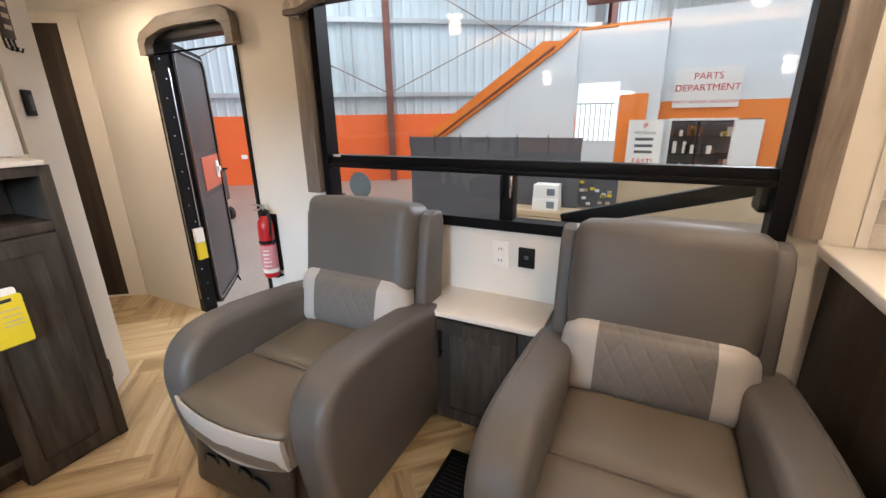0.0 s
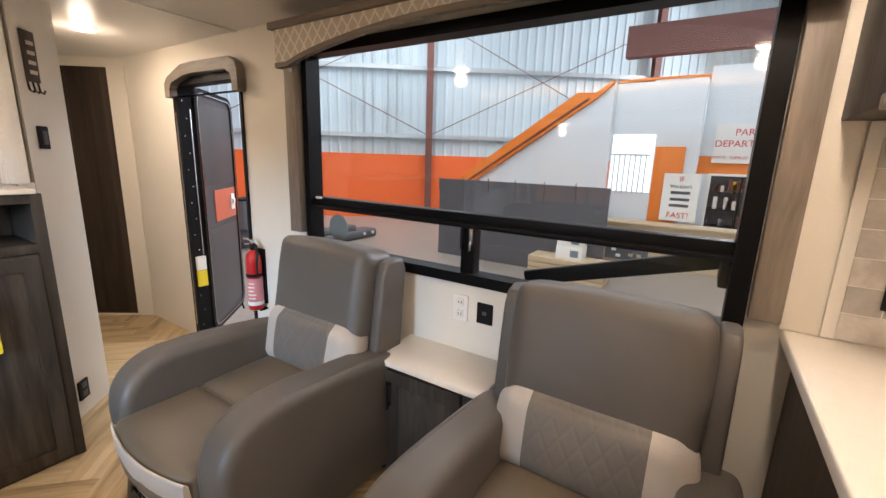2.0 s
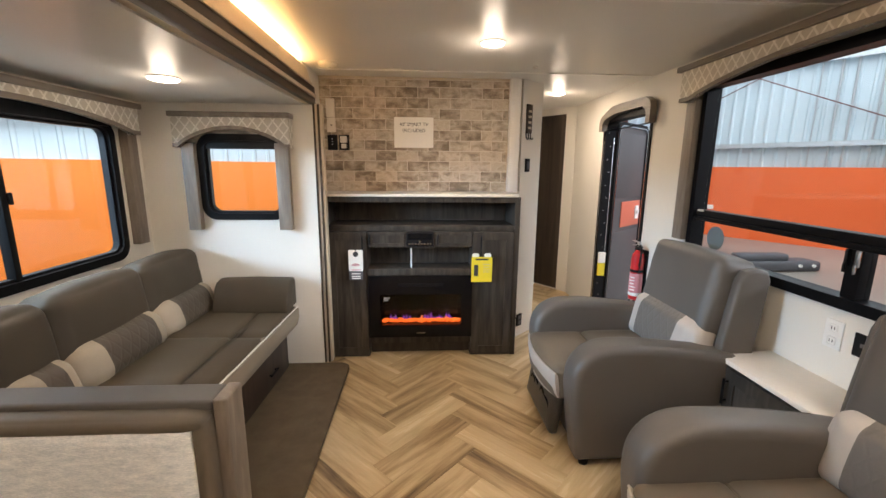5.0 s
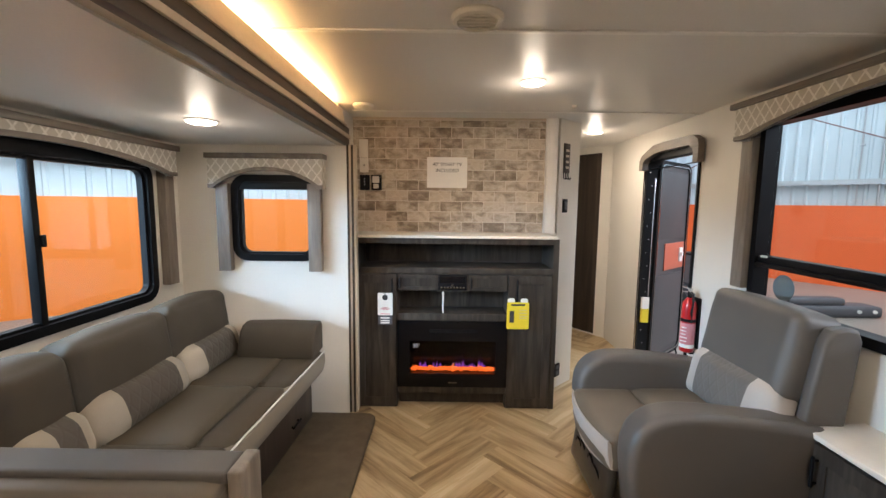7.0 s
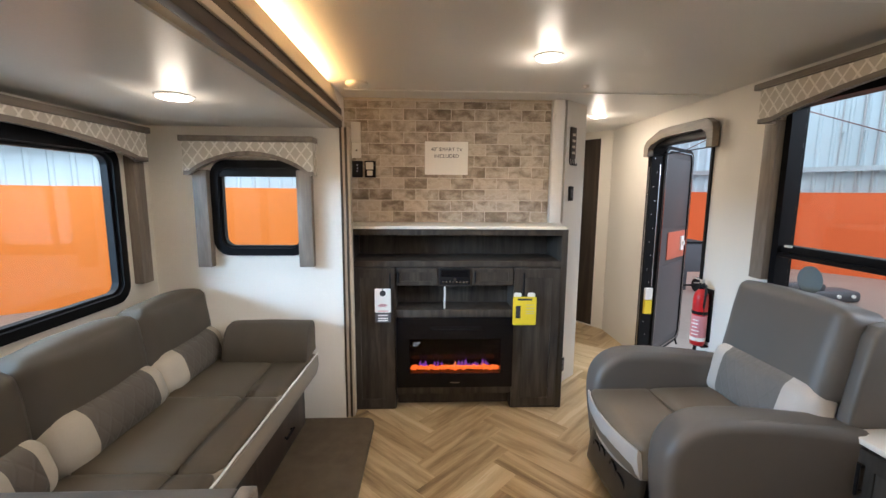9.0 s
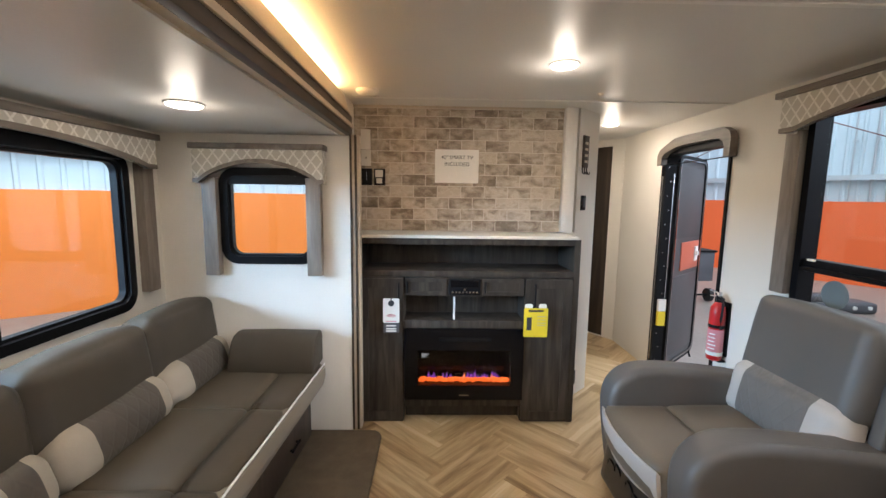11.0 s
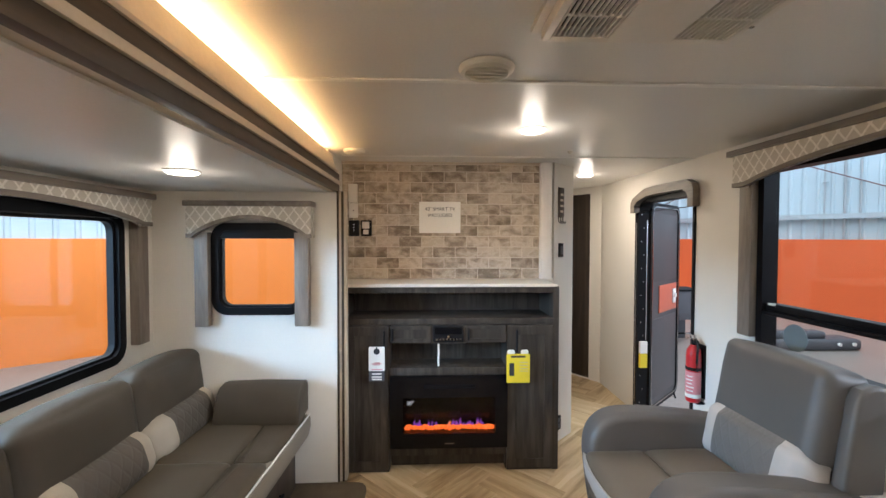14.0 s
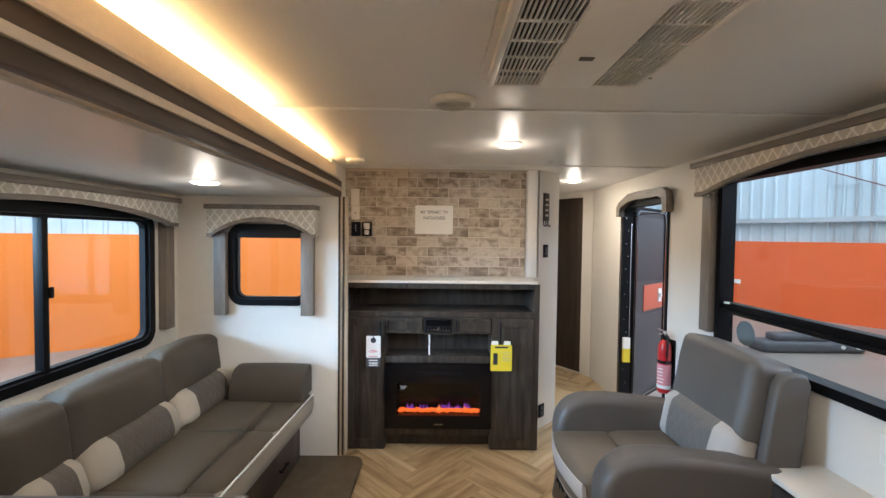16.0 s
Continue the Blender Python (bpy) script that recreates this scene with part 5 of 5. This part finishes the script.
part("bottom_rail", bx(0.845, 2.58, 1.603, 1.632, 1.462, 1.492, 0.006), M_TRIMX, ku)
for k in range(3):
    kd = part("door", bx(0.858 + k * 0.56, 1.41 + k * 0.56, 1.606, 1.624, 1.50, CEIL - 0.01, 0.003), M_WOOD, ku)
    part("door_frame", ring([(0.862 + k * 0.56, 1.505), (1.406 + k * 0.56, 1.505), (1.406 + k * 0.56, 1.985), (0.862 + k * 0.56, 1.985)], [(0.93 + k * 0.56, 1.57), (1.34 + k * 0.56, 1.57), (1.34 + k * 0.56, 1.92), (0.93 + k * 0.56, 1.92)], "y", 1.600, 1.607), M_WOOD, kd)
structure("trim_wall_board", bx(0.818, 0.898, YW - 0.009, YW - 0.0005, 0.906, 1.75, 0.002), M_WALL, "cream board between the window panel and backsplash", "trim")
structure("trim_backsplash", bx(0.905, 0.935, YW - 0.012, YW - 0.0005, 0.906, 1.468, 0.003), M_WHITE, "cream vertical trim beside the backsplash", "trim")
structure("backsplash", bx(0.935, 2.58, YW - 0.004, YW - 0.0005, 0.906, 1.468), M_WHITE, "pale grout bed of the stone-tile backsplash", "backsplash")
k1 = thing("kitchen_outlet_black", 1.05, YW, 1.0, "black double outlet on the backsplash", "outlet")
part("plate", bx(1.005, 1.075, YW - 0.016, YW - 0.0085, 1.005, 1.12, 0.003), M_BLACKP, k1)
for z in (1.035, 1.078):
    part("socket", bx(1.022, 1.058, YW - 0.019, YW - 0.015, z, z + 0.012), M_PAPER, k1)
k2 = thing("kitchen_outlet_white", 1.14, YW, 1.0, "white outlet on the backsplash", "outlet")
part("plate", bx(1.10, 1.172, YW - 0.016, YW - 0.0085, 1.005, 1.12, 0.003), M_WHITE, k2)
for z in (1.025, 1.075):
    part("socket", bx(1.12, 1.152, YW - 0.019, YW - 0.015, z, z + 0.03, 0.004), M_WHITE, k2)

# ---- the showroom outside ----
GZ = -0.73
TURN = radians(-54)


def swung(ob, x, y):
    """Turns a thing of the showroom, built square to the trailer, about an upright through (x, y)."""
    ob.matrix_world = Matrix.Translation((x, y, 0)) @ Matrix.Rotation(TURN, 4, "Z") @ Matrix.Translation((-x, -y, 0)) @ Matrix.Translation(ob.location)
    return ob


structure("ground", bx(-27, 20, -25, 36, GZ - 0.1, GZ), M_CONC, "smooth warm grey showroom concrete", "ground")
structure("showroom_roof", bx(-27, 20, -25, 36, 7.0, 7.1), M_ROOF, "pale insulated showroom roof", "roof")


def siding_wall(name, axis, at, a, b, z0, z1, inward):
    """Ribbed sheet: one long corrugated strip."""
    bm = bmesh.new()
    u, rows = a, []
    pattern = [(0.0, 0.0), (0.20, 0.0), (0.225, 0.03), (0.275, 0.03), (0.30, 0.0)]
    pts = []
    while u < b:
        for du, d in pattern[:-1]:
            pts.append((u + du, d))
        u += 0.30
    for z in (z0, z1):
        rows.append([bm.verts.new((at + inward * d, p, z) if axis == "x" else (p, at + inward * d, z)) for p, d in pts])
    for k in range(len(pts) - 1):
        bm.faces.new((rows[0][k], rows[0][k + 1], rows[1][k + 1], rows[1][k]))
    ob = part(name, bm, M_SIDING, None, "", False)
    return tagged(ob, "pale ribbed metal siding over the orange dado", "wall", kind="structure")


END, SIDE = (-8.5, 12.0), (-6.84, -6.06)
swung(siding_wall("wall_siding_end", "x", -8.6, 2.7, 36, 1.40, 7.0, 1), *END)
swung(siding_wall("wall_siding_slide", "y", -6.16, -22.3, 14, 1.40, 7.0, 1), *SIDE)
swung(structure("wall_dado_end", bx(-8.7, -8.5, 2.7, 36, GZ, 1.45), M_ORANGE_REDDENED, "bright orange showroom dado, its redder light put into the colour", "wall"), *END)
swung(structure("wall_dado_slide", bx(-22.3, 14, -6.26, -6.06, GZ, 1.45), M_ORANGE, "bright orange painted showroom dado", "wall"), *SIDE)
# Two unseen walls, added so that no sky light leaks into the hall.
structure("wall_showroom_far", bx(-27, 20, 34.0, 34.1, GZ, 7.0), M_ROOF, "pale unseen wall, added to shut out the sky", "wall")
structure("wall_showroom_side", bx(11, 11.1, -25, 34, GZ, 7.0), M_BLOCK, "plain white unseen wall, added to shut out the sky", "wall")
for z in (2.12, 4.3):
    g = thing("wall_girt", -8.45, 12, z, "galvanised steel wall girt", "girt", "wall girts")
    part("flange", bx(-8.55, -8.40, 2.8, 35, z, z + 0.02), M_GALV, g)
    part("web", bx(-8.42, -8.40, 2.8, 35, z - 0.12, z), M_GALV, g)
    swung(g, *END)
    g = thing("wall_girt", -6.84, -6.0, z, "galvanised steel wall girt", "girt", "wall girts")
    part("flange", bx(-22, 13, -6.12, -5.96, z, z + 0.02), M_GALV, g)
    swung(g, *SIDE)
for y in (12.9, 5.0, 20.5):
    c = thing("steel_column", -8.2, y, GZ, "oxide-red steel column against the wall", "column", "steel columns")
    part("flange", bx(-8.42, -8.40, y - 0.11, y + 0.11, GZ, 7.0), M_STEEL, c)
    part("flange", bx(-8.20, -8.18, y - 0.11, y + 0.11, GZ, 7.0), M_STEEL, c)
    part("web", bx(-8.40, -8.20, y - 0.01, y + 0.01, GZ, 7.0), M_STEEL, c)
    swung(c, *END)
for (ya, za), (yb, zb_) in (((12.9, 2.1), (5.0, 5.8)), ((5.0, 2.1), (12.9, 5.8)), ((12.9, 2.1), (20.5, 5.8)), ((12.9, 5.8), (20.5, 2.1))):
    rail = tagged(part("brace_rod", rod((-8.41, ya, za), (-8.41, yb, zb_), 0.014, 8), M_STEEL), "thin dark cross-bracing rod", "brace", "brace rods")
    swung(rail, *END)
for y, r in ((10.3, 0.02), (10.7, 0.03), (11.0, 0.03), (11.5, 0.025), (11.8, 0.03)):
    c = thing("wall_conduit", -8.47, y, 1.45, "thin grey conduit running up the siding", "conduit", "wall conduits")
    part("pipe", rod((-8.48, y, 1.46), (-8.48, y, 7.0), r, 8), M_GALV, c)
    part("clamp", bx(-8.56, -8.45, y - 0.05, y + 0.05, 3.0, 3.04), M_GALV, c)
    swung(c, *END)

# low grey partition and what stands behind it
low = thing("grey_partition", -2.6, 8.2, GZ, "dark grey panelled half-height partition", "partition")
for k in range(6):
    x0 = -4.4 + k * 0.59
    part("panel", bx(x0, x0 + 0.589, 8.15, 8.22, GZ, 0.93, 0.001, 1), M_GREYP, low)
    part("post", bx(x0 - 0.010, x0 + 0.010, 8.13, 8.15, 0.70, 0.985, 0.003), M_GREYP, low)
st = thing("staircase_wall", -3.4, 10.6, GZ, "white stair wall with a sloping orange handrail wall", "staircase")
part("wall", prism([(-5.2, GZ), (-1.45, GZ), (-1.45, 3.08), (-1.80, 2.78), (-5.05, 0.66)], "y", 10.5, 10.7), M_BLOCK, st)
part("orange_band", prism([(-5.7, 0.55), (-5.05, 0.62), (-1.80, 2.76), (-1.45, 3.06), (-1.45, 3.13), (-1.82, 2.88), (-2.22, 2.90)], "y", 10.40, 10.498), M_ORANGE, st)
part("edge_rail", prism([(-5.2, 0.66), (-1.95, 2.78), (-1.95, 2.74), (-5.2, 0.62)], "y", 10.36, 10.40), M_STEEL, st)
bl = thing("white_office_block", -0.4, 11, GZ, "white two-storey office block with an orange door and capping", "office block")
part("front_wall", bx(-1.448, -0.70, 10.8, 11.4, GZ, 3.10), M_BLOCK, bl)
part("side_wall", bx(-0.70, 0.28, 10.8, 11.5, GZ, 3.13), M_BLOCK, bl)
part("capping", prism([(-1.45, 3.10), (-0.70, 3.13), (0.30, 3.13), (0.30, 3.18), (-0.70, 3.18), (-1.45, 3.15)], "y", 10.78, 11.5), M_ORANGE, bl)
part("orange_door", bx(-0.52, 0.05, 10.75, 10.80, GZ, 1.75, 0.005), M_ORANGE, bl)
wn_ = part("window", bx(-1.42, -0.55, 10.77, 10.80, 0.75, 2.0), M_GLOWPANE, bl, "bright window that glows in place of daylight")
for k in range(7):
    part("baluster", bx(-1.35 + k * 0.11, -1.33 + k * 0.11, 10.74, 10.76, 0.7, 1.55), M_GALV, bl)
part("handrail", bx(-1.42, -0.6, 10.735, 10.765, 1.55, 1.58), M_GALV, bl)
pw = thing("parts_counter_wall", 1.8, 11, GZ, "white and orange wall round the parts counter opening", "wall")
part("wall_band", bx(0.30, 9, 11.2, 11.3, 1.20, 1.58), M_ORANGE, pw)
part("wall_upper", bx(0.30, 9, 11.2, 11.3, 1.58, 3.4), M_BLOCK, pw)
part("wall_side", bx(2.25, 9, 11.2, 11.3, GZ, 1.20), M_ORANGE, pw)
part("wall_left", bx(0.30, 0.56, 11.2, 11.3, GZ, 1.20), M_BLOCK, pw)
part("white_door", bx(1.76, 2.24, 11.05, 11.1, GZ, 1.18), M_WHITE, pw)
part("opening_frame", ring([(0.52, GZ), (1.80, GZ), (1.80, 1.22), (0.52, 1.22)], [(0.58, GZ + 0.02), (1.74, GZ + 0.02), (1.74, 1.17), (0.58, 1.17)], "y", 11.15, 11.2), M_WHITE, pw)
part("store_back", bx(0.3, 3, 12.6, 12.7, GZ, 2.0), M_GREYP, pw)
part("upper_beam", bx(-1.6, 2.6, 12.0, 12.3, 3.9, 4.6), M_STEEL, pw)
rng = random.Random(11)
shelf = thing("store_shelving", 1.15, 12.2, GZ, "dark shelving crowded with small goods", "shelving")
for z in (0.0, 0.4, 0.8, 1.15):
    part("shelf", bx(0.4, 1.95, 12.0, 12.4, z - 0.02, z), M_BLACKP, shelf)
for x in (0.42, 1.15, 1.9):
    part("upright", bx(x, x + 0.04, 12.0, 12.4, GZ, 1.5), M_BLACKP, shelf)
for k in range(40):
    x, z, w, h = rng.uniform(0.45, 1.8), rng.choice((0.0, 0.4, 0.8)), rng.uniform(0.04, 0.12), rng.uniform(0.08, 0.28)
    b = part("store_item", bx(x, x + w, 12.03, 12.2, z, z + h, 0.004), rng.choice((M_PAPER, M_GREYP, M_YELLOW, M_STEEL, M_GALV, M_BLACKP)))
    tagged(b, "small boxed article on the store shelving", "box", "goods on the shelving")
sg = thing("parts_sign", 1.14, 11.1, 1.46, "white banner with red parts department lettering", "sign")
part("banner", bx(0.53, 1.75, 11.14, 11.16, 1.44, 2.24), M_PAPER, sg)
for txt, x, z, s in (("PARTS", 1.14, 2.06, 0.19), ("DEPARTMENT", 1.14, 1.83, 0.19), ("PARTS - SUPPLIES - ACCESSORIES", 1.14, 1.55, 0.082)):
    lettering(txt, s, Matrix.Translation((x, 11.135, z)) @ pose(0, 0, 0, 90, 0, 0), M_REDINK, sg)
sg2 = thing("notice_board", 0.08, 10.6, GZ, "white standing notice board with red lettering", "sign")
part("board", bx(-0.26, 0.42, 10.55, 10.58, 0.20, 1.20), M_PAPER, sg2)
part("post", bx(0.05, 0.11, 10.58, 10.62, GZ, 0.3), M_GALV, sg2)
part("foot", bx(-0.2, 0.36, 10.5, 10.7, GZ, GZ + 0.03), M_GALV, sg2)
for txt, z, s, m in (("IF", 1.08, 0.15, M_REDINK), ("We Don't", 0.93, 0.10, M_INK), ("FAST!", 0.32, 0.17, M_REDINK)):
    lettering(txt, s, Matrix.Translation((0.08, 10.545, z)) @ pose(0, 0, 0, 90, 0, 0), m, sg2)
for z in (0.80, 0.66, 0.53):
    part("printed_bar", bx(-0.10, 0.26, 10.545, 10.55, z - 0.03, z + 0.03), M_GREYP, sg2)
co = thing("parts_counter", 0.6, 10.2, GZ, "pale plywood parts counter", "counter")
part("front", bx(-1.2, 2.4, 9.9, 9.95, GZ, 0.12), M_PLY, co)
part("top", bx(-1.25, 2.45, 9.85, 10.45, 0.12, 0.16, 0.005), M_PLY, co)
part("glass_case", bx(-1.15, -0.30, 9.86, 9.90, -0.65, 0.02), M_GREYP, co, "dark display front")
for k in range(14):
    x, z = -1.1 + rng.random() * 0.7, -0.6 + rng.random() * 0.5
    part("display_item", bx(x, x + 0.09, 9.845, 9.86, z, z + 0.06), rng.choice((M_YELLOW, M_PAPER, M_PLY)), co)
bxs = thing("white_carton", -1.34, 7.9, -0.33, "stacked white carton with blue-grey print", "carton")
part("lower_box", bx(-1.58, -1.12, 7.7, 8.05, -0.33, -0.11, 0.005), M_PAPER, bxs)
part("upper_box", bx(-1.57, -1.13, 7.71, 8.04, -0.11, 0.13, 0.005), M_PAPER, bxs)
for z in (-0.28, -0.05):
    part("printed_mark", bx(-1.32, -1.18, 7.695, 7.70, z, z + 0.12), M_GREYDOT, bxs)
plat = thing("pallet_stack", -1.4, 7.85, GZ, "low stack of pale wooden pallet boards", "pallet")
for k in range(4):
    part("board", bx(-2.05, -0.70, 7.60, 8.12, GZ + 0.10 * k, GZ + 0.10 * k + (0.10 if k == 3 else 0.085), 0.004), M_PLY, plat)
dot = tagged(part("round_sticker", rod((-0.985, YW + 0.030, 0.985), (-0.985, YW + 0.033, 0.985), 0.066, 40), M_GREYDOT), "slate-grey round sticker on the lower window pane", "sticker")
swung(tagged(part("wall_socket", bx(-8.5, -8.47, 8.0, 8.18, 0.12, 0.25, 0.005), M_PAPER), "small white socket on the orange dado", "socket"), *END)
eq = thing("floor_equipment", -6.95, 7.7, GZ, "low dark grey equipment lying on the showroom floor", "equipment")
part("body", bx(-7.25, -6.75, 6.7, 8.75, GZ, GZ + 0.22, 0.09, 3), M_GREYP, eq)
part("hump", bx(-7.15, -6.85, 7.0, 8.1, GZ + 0.20, GZ + 0.36, 0.07, 3), M_GREYP, eq)
for y in (8.25, 8.55):
    part("knob", rod((-6.76, y, GZ + 0.13), (-6.72, y, GZ + 0.13), 0.035, 12), M_PAPER, eq, "pale round knob")
cart = thing("dark_cart", -7.6, 5.75, GZ, "dark grey wheeled cart by the orange dado", "cart")
part("body", bx(-8.0, -7.5, 5.45, 5.95, -0.25, 0.36, 0.03), M_GREYP, cart)
part("lid", bx(-8.02, -7.48, 5.42, 5.98, 0.36, 0.40, 0.01), M_BLACKP, cart)
part("axle", rod((-7.75, 5.4, GZ + 0.14), (-7.75, 6.05, GZ + 0.14), 0.02), M_BLACKP, cart)
for y in (5.40, 6.05):
    part("wheel", rod((-7.75, y - 0.04, GZ + 0.14), (-7.75, y + 0.04, GZ + 0.14), 0.14, 20), M_RUBBER, cart)
part("leg", bx(-7.98, -7.9, 5.5, 5.9, GZ, -0.25), M_GREYP, cart)

arm = thing("awning_arm", 0.35, 2.1, 0.86, "black folded awning arm outside the window", "awning arm")
part("arm", turned(bx(0.0, 0.74, 2.08, 2.11, -0.030, 0.030, 0.004), pose(0, 0, 0, 0, -15.5, 0), 0, 2.1, 0), M_BLACK, arm)
for o in arm.children:
    o.location.z += 0.87
part("arm_bracket", bx(0.66, 0.74, 2.0, 2.12, 0.98, 1.10, 0.006), M_BLACK, arm)
part("lower_arm", turned(bx(0.36, 0.76, 2.14, 2.16, 0.955, 0.985, 0.003), pose(0, 0, 0, 0, -14, 0), 0.36, 2.15, 0.92), M_GALV, arm)

# ---- pieces of floor and walls ----
L, W = 0.56, 0.14
shared = bpy.data.meshes.new("plank")
b = bx(0, L, 0, W, -0.004, 0.0, 0.0012, 1)
b.to_mesh(shared)
b.free()
shared.materials.append(M_PLANK)
r2 = math.sqrt(0.5)
X0, Y0 = -0.58, 0.19
for m in range(-6, 7):
    for n in range(-40, 41):
        for kind in (0, 1):
            u, v = n * W + m * 2 * L + (L if kind else 0), n * W + ((W - L) if kind else 0)
            cu, cv = (u + W / 2, v + L / 2) if kind else (u + L / 2, v + W / 2)
            cxw, cyw = X0 - (cu + cv) * r2, Y0 + (cu - cv) * r2
            if not (-3.72 - 0.3 < cxw < 2.55 + 0.3 and -0.42 - 0.3 < cyw < YW + 0.3):
                continue
            # a plank lies along u or v; the pattern is turned so that its ridges run along x
            ax = Vector((-r2, r2)) if not kind else Vector((-r2, -r2))
            ang = math.atan2(ax.y, ax.x)
            inside = -3.72 + 0.26 < cxw < 2.55 - 0.26 and -0.42 + 0.26 < cyw < YW - 0.26
            mat4 = Matrix.Translation((cxw, cyw, 0)) @ Matrix.Rotation(ang, 4, "Z") @ Matrix.Translation((-L / 2, -W / 2, 0))
            if inside:
                p = new("plank", shared)
                p.parent = floor
                p.matrix_basis = mat4
            else:
                b = bmesh.new()
                b.from_mesh(shared)
                bmesh.ops.transform(b, matrix=mat4, verts=b.verts[:])
                for co_, no in (((-3.73, 0, 0), (-1, 0, 0)), ((2.58, 0, 0), (1, 0, 0)), ((0, -0.44, 0), (0, -1, 0)), ((0, YW - 0.002, 0), (0, 1, 0))):
                    bmesh.ops.bisect_plane(b, geom=b.verts[:] + b.edges[:] + b.faces[:], plane_co=co_, plane_no=no, clear_outer=True)
                if len(b.faces):
                    bmesh.ops.transform(b, matrix=mat4.inverted(), verts=b.verts[:])
                    me = bpy.data.meshes.new("plank")
                    b.to_mesh(me)
                    me.materials.append(M_PLANK)
                    p = new("plank", me)
                    p.parent = floor
                    p.matrix_basis = mat4
                b.free()


def lay_bricks(name, parent, axis, at, front, u0, u1, z0, z1, bw, bh, gap, material, off=0.0):
    """Courses of half-bonded thin bricks on a wall face; at the ends they are cut."""
    row, z = 0, z0
    cache = {}
    while z < z1 - 0.004:
        h = min(bh, z1 - z) - gap
        u = u0 - ((row % 2) * bw / 2 + off) % bw
        while u < u1 - 0.004:
            a, c = max(u0, u), min(u1, u + bw - gap)
            if c - a > 0.01:
                key = (round(c - a, 4), round(h, 4))
                if key not in cache:
                    lo, hi = sorted((0.0, front - at))
                    b = bx(0, key[0], lo, hi, 0, key[1], 0.0012, 1) if axis == "y" else bx(lo, hi, 0, key[0], 0, key[1], 0.0012, 1)
                    me = bpy.data.meshes.new(name)
                    b.to_mesh(me)
                    b.free()
                    me.materials.append(material)
                    cache[key] = me
                p = new(name, cache[key])
                p.parent = parent
                p.location = (a, at, z) if axis == "y" else (at, a, z)
            u += bw
        z += bh
        row += 1


lay_bricks("brick", bpy.data.objects["wall_fireplace"], "x", XB - 0.002, XB + 0.0012, -0.41, 0.972, 1.184, 1.986, 0.158, 0.0753, 0.0045, M_BRICK)
lay_bricks("tile", bpy.data.objects["backsplash"], "y", YW - 0.004, YW - 0.0055, 0.936, 2.57, 0.907, 1.466, 0.158, 0.0753, 0.003, M_STONE)
